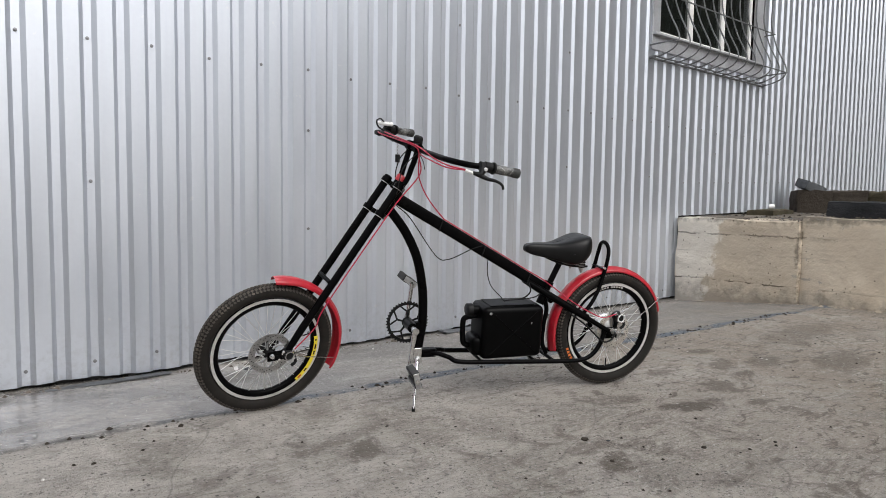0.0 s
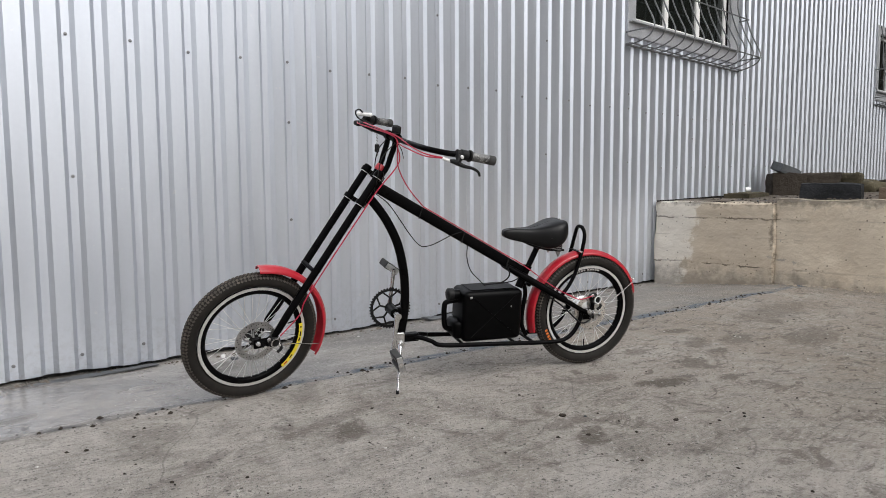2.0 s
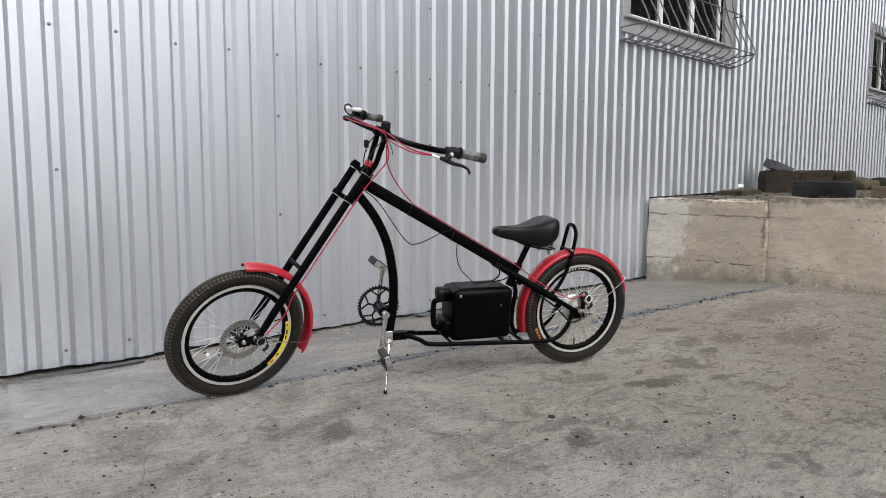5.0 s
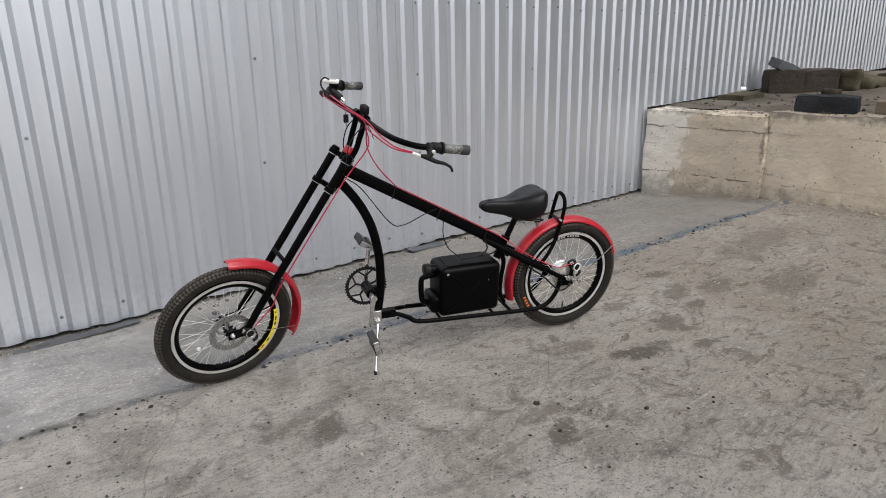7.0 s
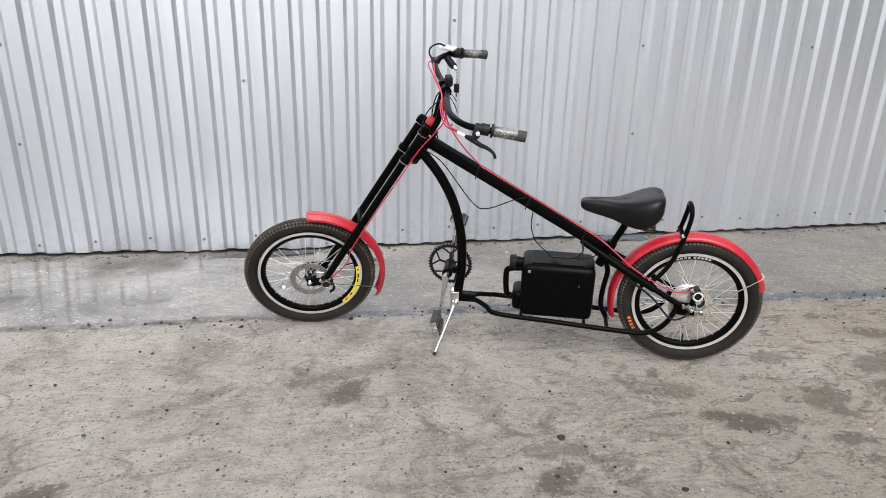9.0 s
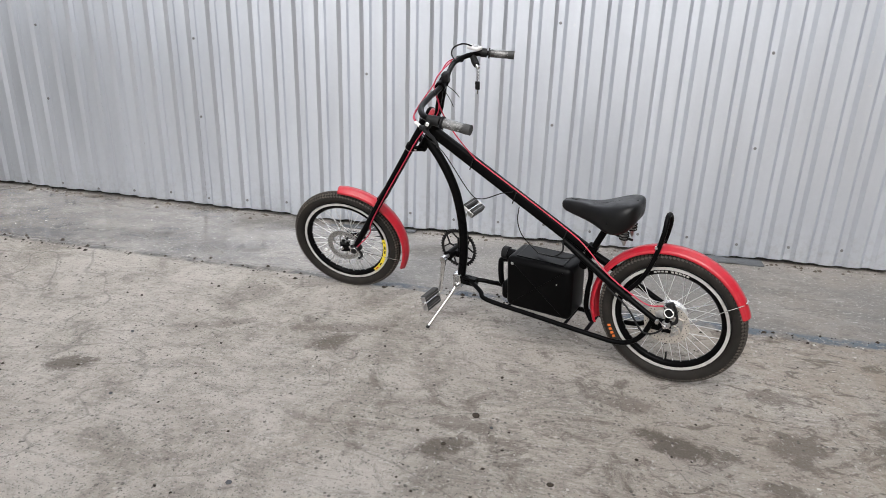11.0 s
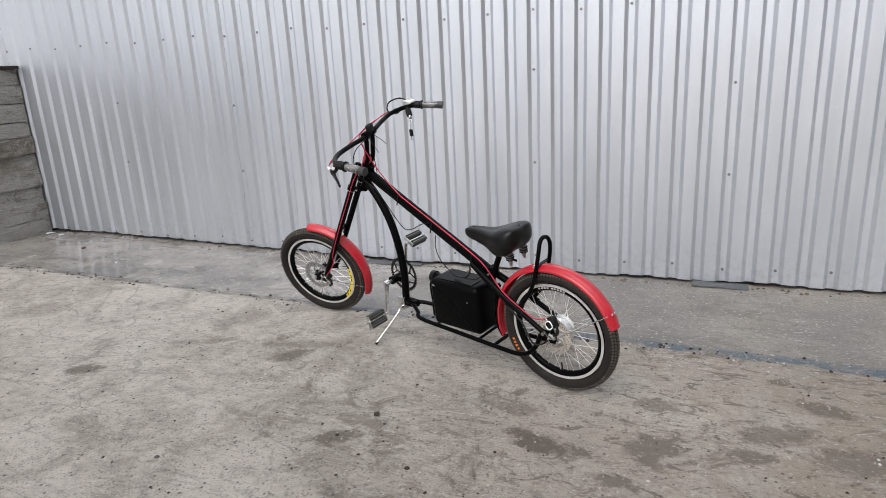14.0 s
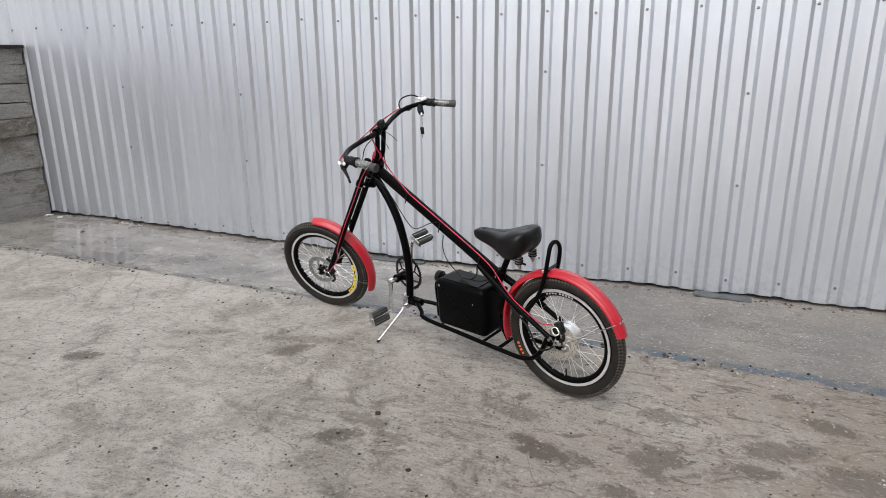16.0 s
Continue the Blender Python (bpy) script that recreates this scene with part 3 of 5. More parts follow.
def make_terrace():
    xs = list(np.arange(6.5, 12.0, 0.09)) + [13, 15, 18, 24, 40, 120]
    ys = [-60, -20, -7.0] + list(np.arange(-2.0, 3.93, 0.10)) + [3.93]
    verts = [(x, y, terrace_height(x, y) - (0.012 if x < 6.55 else 0)) for y in ys for x in xs]
    w = len(xs)
    faces = [(j * w + i, j * w + i + 1, (j + 1) * w + i + 1, (j + 1) * w + i) for j in range(len(ys) - 1) for i in range(w - 1)]
    ob = mesh_object("ground_terrace", verts, faces, EARTH, smooth=True)
    tagged(ob, "raised rough ground of brown earth and rubble", "ground", kind="structure")


make_terrace()


def make_left_wall():
    ob = new("wall_west", None)
    ob.location = (-3.08, 3.8, -0.1)
    tagged(ob, "grey board-marked concrete wall with rough cast courses", "wall", kind="structure")
    inv = Matrix.Translation((3.08, -3.8, 0.1))
    z, i = -0.2, 0
    hs = (0.30, 0.155, 0.17, 0.15, 0.165, 0.16, 0.14, 0.17, 0.17, 0.14)
    for i, h in enumerate(hs):
        off = 0.012 * math.sin(i * 2.7) + 0.006 * math.cos(i * 5.1)
        part("cast_course", rough_block((-3.5, -1.5, z + 0.001), (-3.07 + off, 3.835, z + h - 0.001), 0.055, 0.013, 20 + i, inv, 0.005), BOARDED, ob, smooth=True)
        z += h
    part("coping", rough_block((-3.52, -1.5, z), (-3.035, 3.835, z + 0.035), 0.09, 0.008, 40, inv, 0.008), STONE, ob, smooth=True)


make_left_wall()


def stone_thing(name, lo, hi, mat, seed, label, category, m=None, cuts=0.05, wobble=0.02, rounding=0.02):
    lo, hi = Vector(lo), Vector(hi)
    base = Vector(((lo.x + hi.x) / 2, (lo.y + hi.y) / 2, lo.z))
    ob = part(name, rough_block(lo - base, hi - base, cuts, wobble, seed, None, rounding), mat, smooth=True)
    ob.matrix_world = Matrix.Translation(base) @ (m if m is not None else Matrix())
    return tagged(ob, label, category)

# ---- the bicycle ----
# local frame: x forward, y to the rider's left, z up; it leans on its stand
LEAN, STEER, RAKE = radians(6.3), radians(19.0), radians(56.8)
R_MID, R_TYRE, BIG = 0.2415, 0.0268, 1.035
bike = new("chopper_bicycle", None)
bike.matrix_world = Matrix.Translation((2.4096, 1.9624, 0)) @ Matrix.Rotation(radians(159.56), 4, "Z") @ Matrix.Rotation(-LEAN, 4, "X")
tagged(bike, "home-made black electric chopper bicycle with red fenders on its stand", "bicycle")
UP = Vector((-math.cos(RAKE), 0, math.sin(RAKE)))
BACK = Vector((-math.sin(RAKE), 0, -math.cos(RAKE)))
REAR_BIG = 1.03
REAR = Vector((-0.042, 0.014, (REAR_BIG * R_MID * math.cos(LEAN) + REAR_BIG * R_TYRE) / math.cos(LEAN)))


FOOT = Vector((1.482, 0, 0.268))


def steered(front_z):
    axle = Vector((1.541, 0, front_z))
    pivot = FOOT + BACK * 0.048
    s = Matrix.Translation(pivot) @ Matrix.Rotation(STEER, 4, UP) @ Matrix.Translation(-pivot)
    return axle, pivot, s


def tyre_gap(front_z):
    axle, _, s = steered(front_z)
    m = bike.matrix_world @ s
    n = (m.to_3x3() @ Vector((0, 1, 0))).normalized()
    return (m @ axle).z - BIG * (R_MID * math.sqrt(1 - n.z ** 2) + R_TYRE)


fz = 0.268
for _ in range(6):
    fz -= tyre_gap(fz)
AXLE, PIVOT, S = steered(fz)


def leg(s, y=0.0, back=0.0):
    """A point s metres up the fork from the axle."""
    return FOOT + UP * s + BACK * back + Vector((0, y, 0))


def arc_strip(r, y, a0, a1, width, mat_thick=0.0012, seg=10):
    """A thin curved strip on a wheel's side."""
    return lathe([(r - width / 2, y), (r + width / 2, y), (r + width / 2, y + mat_thick), (r - width / 2, y + mat_thick)], seg, arc=(radians(a0), radians(a1)))


spoke_data = {}


def make_wheel(name, m, label, front):
    rim = part(name, lathe([(0.212, -0.0125), (0.212, 0.0125), (0.206, 0.0145), (0.190, 0.012), (0.183, 0.006), (0.183, -0.006), (0.190, -0.012), (0.206, -0.0145)], 72), BLACK, bike, label, True)
    rim.matrix_local = m
    k = 14
    prof = [(R_MID + R_TYRE * math.cos(a), R_TYRE * 1.0 * math.sin(a)) for a in (math.tau * i / k for i in range(k))]
    tyre = part("tyre", lathe(prof, 88), RUBBER, rim, "brown-dusted black rubber tyre", True)
    bm = bmesh.new()
    rows = ((0.0, 0.0075), (0.55, 0.007), (-0.55, 0.007), (1.0, 0.006), (-1.0, 0.006))
    n = 112
    for j in range(n):
        for q, (a, half) in enumerate(rows):
            t = math.tau * (j + (0.5 if q % 2 else 0.0)) / n
            r = R_MID + (R_TYRE + 0.0006) * math.cos(a)
            y = (R_TYRE + 0.0006) * math.sin(a)
            mm = Matrix.Rotation(-t, 4, "Y") @ Matrix.Translation((r, y, 0)) @ Matrix.Rotation(a, 4, "Z") @ Matrix.Rotation(0.5 * (1 if q in (0, 1, 4) else -1), 4, "X")
            c = [bm.verts.new(mm @ Vector((dx, dy, dz))) for dx in (-0.002, 0.0011) for dy in (-half * 0.62, half * 0.62) for dz in (-0.0048, 0.0048)]
            for f in ((0, 1, 3, 2), (4, 6, 7, 5), (0, 4, 5, 1), (2, 3, 7, 6), (0, 2, 6, 4), (1, 5, 7, 3)):
                bm.faces.new([c[i] for i in f])
    tagged(part("tread", bm, TREAD, rim), kind="stuff")
    for side in (1, -1):
        part("rim_band", lathe([(0.203, side * 0.0140), (0.214, side * 0.0135), (0.214, side * 0.0165), (0.203, side * 0.0160)], 72), ALU, rim, "bare aluminium braking band", True)
    if front:
        hub = lathe([(0.008, -0.06), (0.014, -0.055), (0.014, -0.045), (0.028, -0.042), (0.028, -0.037), (0.015, -0.03), (0.015, 0.025), (0.026, 0.03), (0.026, 0.035), (0.014, 0.038), (0.014, 0.055), (0.008, 0.06)], 24, closed=False)
        fl, flr = 0.035, 0.024
    else:
        hub = lathe([(0.008, -0.068), (0.016, -0.06), (0.03, -0.05), (0.05, -0.042), (0.058, -0.038), (0.058, -0.03), (0.052, -0.026), (0.052, 0.022), (0.058, 0.026), (0.058, 0.032), (0.05, 0.036), (0.02, 0.042), (0.014, 0.06), (0.008, 0.068)], 36, closed=False)
        fl, flr = 0.031, 0.055
    part("hub", hub, HUB if not front else MATT, rim, "", True)
    # laced spokes
    for i in range(36):
        side = 1 if i % 2 else -1
        sweep = radians(42 if front else 24) * (1 if (i // 2) % 2 else -1)
        a1 = math.tau * i / 36
        a0 = a1 + sweep
        p0 = Vector((flr * math.cos(a0), side * fl, flr * math.sin(a0)))
        p1 = Vector((0.184 * math.cos(a1), side * 0.002, 0.184 * math.sin(a1)))
        key = (front, side, sweep > 0)
        if key not in spoke_data:
            q = Matrix.Rotation(a1, 4, "Y")
            sp = part("spoke", tube([q @ p0, q @ p1], 0.0013, 5), SPOKE, rim)
            spoke_data[key] = sp.data
        else:
            sp = new("spoke", spoke_data[key])
            sp.parent = rim
        sp.matrix_local = Matrix.Rotation(-a1, 4, "Y")
    # brake disc with slots, held on a six-armed carrier
    part("brake_disc", lathe([(0.058, 0.0435), (0.083, 0.0435), (0.083, 0.0455), (0.058, 0.0455)], 60), STEEL if front else DISC, rim, "drilled steel brake disc")
    arm = None
    for i in range(6):
        if arm is None:
            arm = part("disc_arm", tube([(0.02, 0.0445, 0), (0.045 * math.cos(0.25), 0.0445, 0.045 * math.sin(0.25)), (0.066 * math.cos(0.6), 0.0445, 0.066 * math.sin(0.6))], 0.0042, 5), STEEL if front else DISC, rim)
        else:
            other = new("disc_arm", arm.data)
            other.parent = rim
            other.matrix_local = Matrix.Rotation(-math.tau * i / 6, 4, "Y")
    hole = None
    for i in range(48):
        r = (0.068, 0.0725, 0.077)[i % 3]
        if hole is None:
            hole = part("disc_hole", tube([(0, 0.0453, 0), (0, 0.0461, 0)], 0.0022, 6), SHADE_BLACK, rim)
            one = hole
        else:
            one = new("disc_hole", hole.data)
            one.parent = rim
        a = math.tau * i / 48
        one.location = (r * math.cos(a), 0, r * math.sin(a))
    bm = tube([(0.182 * math.cos(-1.6 if not front else 2.95), 0, 0.182 * math.sin(-1.6 if not front else 2.95)), (0.15 * math.cos(-1.6 if not front else 2.95), 0, 0.15 * math.sin(-1.6 if not front else 2.95))], 0.0032, 8)
    part("valve", bm, MATT, rim)
    part("axle_nut", lathe([(0.0005, 0.082), (0.006, 0.082), (0.006, 0.072), (0.0095, 0.072), (0.0095, 0.064), (0.0005, 0.064)], 6, closed=False), CHROME, rim)
    return rim


front_wheel = make_wheel("front_wheel", S @ Matrix.Translation(AXLE) @ Matrix.Diagonal((BIG, 1, BIG, 1)), "spoked wheel, black rim with bare braking band", True)
rear_wheel = make_wheel("rear_wheel", Matrix.Translation(REAR) @ Matrix.Diagonal((REAR_BIG, 1, REAR_BIG, 1)), "spoked wheel with silver hub motor", False)
# yellow rim label with dark marks, pale and orange print
part("rim_label", arc_strip(0.1975, 0.0163, 172, 232, 0.015, 0.0008, 16), YELLOW, front_wheel, "yellow rim sticker")
for a0, a1 in ((176, 178), (183, 189), (191, 196), (214, 219), (224, 229)):
    part("label_mark", arc_strip(0.1975, 0.0172, a0, a1, 0.006, 0.0005, 4), RED if a0 > 220 else MATT, front_wheel)
for a0 in (68, 72, 76, 80, 86, 90, 94, 98, 102):
    part("rim_print", arc_strip(0.1965, 0.0155, a0, a0 + 2.8, 0.007, 0.0006, 3), PRINT, rear_wheel)
for a0 in (-34, -30, -26, -22):
    part("tyre_print", arc_strip(0.232, 0.0256, a0, a0 + 2.4, 0.012, 0.0012, 3), ORANGE, rear_wheel)
# white spoke reflector
part("spoke_reflector", lathe([(0.0005, 0), (0.008, 0.001), (0.008, 0.006), (0.0005, 0.007)], 12, closed=False, ), WHITE, front_wheel).location = (0.118, 0.012, -0.055)


def fender_mesh(centre, r, a0, a1, half, m=None, flare=0.0):
    """A curved mudguard with rolled lips."""
    bm = bmesh.new()
    sect = [(-half, -0.020), (-half * 0.94, -0.012), (-half * 0.74, -0.0065), (-half * 0.56, -0.0055), (-half * 0.46, -0.0005), (0, 0.0015), (half * 0.46, -0.0005), (half * 0.56, -0.0055), (half * 0.74, -0.0065), (half * 0.94, -0.012), (half, -0.020)]
    full = sect + [(y * 0.965, d - 0.0022) for y, d in reversed(sect)]
    n = 44
    rings = []
    for i in range(n + 1):
        a = radians(a0 + (a1 - a0) * i / n)
        end = min(i, n - i) / 2.0
        taper = 1.0 if end >= 1 else 0.82 + 0.18 * end
        rings.append([bm.verts.new(centre + Vector(((r + d) * math.cos(a), y * taper, (r + d) * math.sin(a)))) for y, d in full])
    k = len(full)
    for p, q in zip(rings, rings[1:]):
        for j in range(k):
            bm.faces.new((p[j], p[(j + 1) % k], q[(j + 1) % k], q[j]))
    bm.faces.new(rings[0])
    bm.faces.new(rings[-1][::-1])
    return bm


front_fender = part("front_fender", fender_mesh(AXLE + Vector((-0.018, 0, 0.002)), 0.304, 90, 208, 0.034, S), RED, bike, "glossy red plastic front fender", True, S)
rear_fender = part("rear_fender", fender_mesh(REAR + Vector((0.014, -0.006, -0.003)), 0.301, -18, 164, 0.036), RED, bike, "glossy red plastic rear fender", True)
for side in (1, -1):
    tail = AXLE + Vector((0.297 * math.cos(radians(198)), 0.031 * side, 0.297 * math.sin(radians(198)) + 0.012))
    part("fender_stay", tube([AXLE + Vector((-0.01, 0.052 * side, -0.005)), AXLE + Vector((-0.08, 0.06 * side, -0.02)), tail], 0.002, 6, 4), CHROME, bike, "", True, S)
    tail = REAR + Vector((0.014 + 0.300 * math.cos(radians(152)), 0.030 * side, 0.300 * math.sin(radians(152))))
    part("fender_stay", tube([REAR + Vector((0.02, 0.075 * side, 0.02)), REAR + Vector((-0.02, 0.078 * side, 0.0)), REAR + Vector((-0.07, 0.07 * side, 0.03)), tail], 0.0022, 6, 4), CHROME, bike, "", True)
for dy in (-0.008, 0.010):
    a = radians(153)
    c = REAR + Vector((0.014 + 0.3015 * math.cos(a), dy, 0.3015 * math.sin(a) + 0.004))
    part("rivet", tube([c, c + Vector((-0.004, 0, 0.002))], 0.0052, 8), CHROME, bike)

# fork with two crowns, twin legs, and bent risers
for side in (1, -1):
    part("fork_leg", tube([leg(-0.005, 0.058 * side), leg(0.06, 0.055 * side), leg(0.12, 0.052 * side), leg(0.815, 0.052 * side)], [0.010, 0.0145, 0.0155, 0.0155], 14), BLACK, bike, "", True, S)
    part("leg_cap", tube([leg(0.812, 0.052 * side), leg(0.824, 0.052 * side), leg(0.828, 0.052 * side)], [0.0172, 0.0172, 0.012], 14), BLACK, bike, "", True, S)
    part("dropout", box(leg(0, 0.058 * side) - Vector((0.014, 0.003, 0.020)), AXLE + Vector((0.014, 0.058 * side + 0.003, 0.014)), 0.004), BLACK, bike, "", False, S)
    part("riser", tube([leg(0.79, 0.026 * side, 0.030), leg(0.855, 0.027 * side, 0.030), Vector((0.976, 0.029 * side, 1.012)), Vector((0.965, 0.030 * side, 1.050)), Vector((0.958, 0.030 * side, 1.090))], 0.0115, 12, 5), BLACK, bike, "", True, S)
    part("bar_clamp", tube([Vector((0.957, 0.030 * side - 0.012, 1.092)), Vector((0.957, 0.030 * side + 0.012, 1.092))], 0.021, 14), BLACK, bike, "", True, S)


def crown(s0, s1, name):
    bm = bmesh.new()
    for side in (1, -1):
        add_tube(bm, [leg(s0, 0.052 * side), leg(s1, 0.052 * side)], 0.0205, 14)
    add_tube(bm, [leg(s0, 0, 0.045), leg(s1, 0, 0.045)], 0.021, 14)
    for side in (1, -1):
        mid = [(leg(s0, 0.060 * side, 0.008), leg(s1, 0.060 * side, 0.008)), (leg(s0, 0.018 * side, 0.044), leg(s1, 0.018 * side, 0.044))]
        w = BACK * 0.010
        c = [bm.verts.new(p + d) for pair in mid for p in pair for d in (-w, w)]
        for f in ((0, 1, 3, 2), (4, 6, 7, 5), (0, 4, 5, 1), (2, 3, 7, 6), (0, 2, 6, 4), (1, 5, 7, 3)):
            bm.faces.new([c[i] for i in f])
    part(name, bm, BLACK, bike, "", True, S)


for s in (0.672, 0.805):
    for side in (1, -1):
        part("crown_bolt", tube([leg(s, 0.052 * side, 0.018), leg(s, 0.052 * side, 0.030)], 0.006, 6), CHROME, bike, "", True, S)
        part("crown_ring", tube([leg(s - 0.012, 0.052 * side), leg(s - 0.009, 0.052 * side)], 0.0212, 14), STEEL, bike, "", True, S)
crown(0.795, 0.815, "upper_crown")
crown(0.662, 0.682, "lower_crown")
part("steerer_nut", tube([leg(0.826, 0.004, 0.018), leg(0.828, 0.004, 0.018), leg(0.851, 0.004, 0.018), leg(0.855, 0.004, 0.018)], [0.019, 0.0215, 0.0215, 0.018], 12), RED, bike, "red steering head nut", True, S)
part("steerer_top", tube([leg(0.797, 0.004, 0.020), leg(0.827, 0.004, 0.018)], 0.019, 12), BLACK, bike, "", True, S)
part("fender_bridge", tube([leg(0.335, -0.05, -0.012), leg(0.335, 0.05, -0.012)], 0.009, 8), BLACK, bike, "", True, S)
part("fender_bolt", tube([leg(0.345, 0.035, 0.016), leg(0.345, 0.05, 0.016)], 0.008, 8), CHROME, bike, "", True, S)
part("head_tube", tube([leg(0.684, 0, 0.047), leg(0.793, 0, 0.047)], 0.0215, 18), BLACK, bike, "", True)

# main frame
front_join, rear_join = Vector((1.022, 0, 0.883)), Vector((0.315, 0, 0.484))
bm = bmesh.new()
d = (rear_join - front_join).normalized()
up = Vector((0, 1, 0)).cross(d).normalized()
up = up if up.z > 0 else -up
ring = []
for p in (front_join - d * 0.02, rear_join):
    row = []
    for k in range(16):
        a = math.tau * k / 16
        sx, sz = math.cos(a), math.sin(a)
        e = 0.55
        row.append(bm.verts.new(p + Vector((0, 0.017, 0)) * (abs(sx) ** e * math.copysign(1, sx)) + up * 0.0245 * (abs(sz) ** e * math.copysign(1, sz))))
    ring.append(row)
for k in range(16):
    bm.faces.new((ring[0][k], ring[0][(k + 1) % 16], ring[1][(k + 1) % 16], ring[1][k]))
bm.faces.new(ring[0])
bm.faces.new(ring[1][::-1])
part("main_tube", bm, BLACK, bike, "", True)
part("down_tube", tube([(1.062, 0, 0.848), (1.030, 0, 0.815), (0.970, 0, 0.735), (0.918, 0, 0.630), (0.889, 0, 0.510), (0.880, 0, 0.405), (0.883, 0, 0.310), (0.900, 0, 0.190)], 0.0195, 16, 6), BLACK, bike, "", True)
part("base_tube", box((0.815, -0.019, 0.186), (0.905, 0.019, 0.222), 0.004), BLACK, bike)
for side in (1, -1):
    part("base_rail", tube([(0.835, 0.012 * side, 0.204), (0.805, 0.030 * side, 0.203), (0.765, 0.052 * side, 0.192), (0.72, 0.078 * side, 0.178), (0.5, 0.080 * side, 0.165), (0.22, 0.082 * side, 0.150), (0.13, 0.082 * side, 0.150), (0.075, 0.080 * side, 0.170), (0.035, 0.076 * side, 0.215), (0.012, 0.072 * side, 0.272)], 0.0105, 12, 5), BLACK, bike, "", True)
    part("upper_stay", tube([(0.40, 0.020 * side, 0.512), (0.30, 0.036 * side, 0.455), (0.20, 0.052 * side, 0.398), (0.105, 0.060 * side, 0.345)], [0.013, 0.0165, 0.0165, 0.0165], 14, 4), BLACK, bike, "", True)
    part("lower_stay", tube([(0.115, 0.061 * side, 0.350), (0.0, 0.066 * side, 0.284), (-0.02, 0.067 * side, 0.275)], 0.0115, 12), BLACK, bike, "", True)
    part("axle_plate", box((-0.062, 0.0635 * side - 0.003, 0.24), (0.022, 0.0635 * side + 0.003, 0.295), 0.002), BLACK, bike)
part("seat_tube", tube([(0.322, 0, 0.405), (0.296, 0, 0.470), (0.286, 0, 0.495)], 0.0185, 14), BLACK, bike, "", True)
part("seat_clamp", tube([(0.288, 0, 0.487), (0.280, 0, 0.507)], 0.021, 14), BLACK, bike, "", True)
part("clamp_eye", tube([(0.272, -0.006, 0.418), (0.272, 0.014, 0.418)], 0.011, 12), BLACK, bike, "", True)
part("seat_post", tube([(0.300, 0, 0.455), (0.228, 0, 0.612)], 0.0135, 14), BLACK, bike, "", True)
part("rear_hoop_stay", tube([(0.300, 0, 0.430), (0.285, 0, 0.375), (0.294, 0, 0.300), (0.295, 0, 0.22), (0.270, 0, 0.165)], 0.0105, 12, 5), BLACK, bike, "", True)
part("cross_bar", tube([(0.268, -0.080, 0.153), (0.268, 0.080, 0.153)], 0.0085, 10), BLACK, bike, "", True)
part("cross_bar", tube([(0.62, -0.080, 0.170), (0.62, 0.080, 0.170)], 0.007, 10), BLACK, bike, "", True)
part("cross_bar", tube([(0.36, -0.080, 0.157), (0.36, 0.080, 0.157)], 0.007, 10), BLACK, bike, "", True)
part("back_hoop", tube([(0.125, 0.062, 0.368), (0.085, 0.058, 0.415), (0.050, 0.052, 0.478), (0.025, 0.048, 0.560), (0.010, 0.043, 0.640), (0.010, 0.028, 0.677), (0.012, 0, 0.688), (0.010, -0.028, 0.677), (0.010, -0.043, 0.640), (0.025, -0.048, 0.560), (0.050, -0.052, 0.478), (0.085, -0.058, 0.415), (0.125, -0.062, 0.368)], 0.0088, 12, 6), BLACK, bike, "bent black steel hoop behind the saddle", True)
part("hoop_bolt", tube([(0.030, 0.048, 0.575), (0.030, 0.058, 0.575)], 0.006, 8), CHROME, bike)
part("bracket", box((0.018, -0.05, 0.5695), (0.036, 0.05, 0.5735), 0.001), BLACK, bike)

# saddle, lofted from nose to tail
bm = bmesh.new()
stations = [(0.420, 0.016, 0.678, 0.650), (0.408, 0.026, 0.688, 0.635), (0.380, 0.032, 0.693, 0.624), (0.340, 0.036, 0.694, 0.614), (0.295, 0.048, 0.695, 0.602), (0.258, 0.066, 0.703, 0.590), (0.222, 0.088, 0.716, 0.575), (0.182, 0.102, 0.731, 0.574), (0.146, 0.102, 0.740, 0.592), (0.120, 0.084, 0.738, 0.622), (0.108, 0.052, 0.726, 0.650)]
rings = []
for x, w, zt, zb in stations:
    row = []
    for k in range(20):
        a = math.tau * k / 20
        cx, sz = math.cos(a), math.sin(a)
        y = w * math.copysign(abs(cx) ** 0.75, cx)
        mid, half = (zt + zb) / 2, (zt - zb) / 2
        z = mid + half * math.copysign(abs(sz) ** 0.7, sz)
        if sz > 0.5:
            z -= 0.014 * (1 - abs(cx) / 0.87) * min(1, w / 0.06)
        if sz < 0:
            z += 0.022 * (1 - abs(cx)) * min(1, w / 0.05)
        row.append(bm.verts.new((x, y, z)))
    rings.append(row)
for p, q in zip(rings, rings[1:]):
    for k in range(20):
        bm.faces.new((p[k], p[(k + 1) % 20], q[(k + 1) % 20], q[k]))
bm.faces.new(rings[0])
bm.faces.new(rings[-1][::-1])
saddle = part("saddle", bm, VINYL, bike, "wide black vinyl saddle", True)
sub = saddle.modifiers.new("soft", "SUBSURF")
sub.levels = sub.render_levels = 1
part("saddle_seam", tube([(0.405, 0.020, 0.668), (0.33, 0.031, 0.660), (0.26, 0.052, 0.652), (0.21, 0.092, 0.648)], 0.0022, 6, 4), VINYL, saddle)
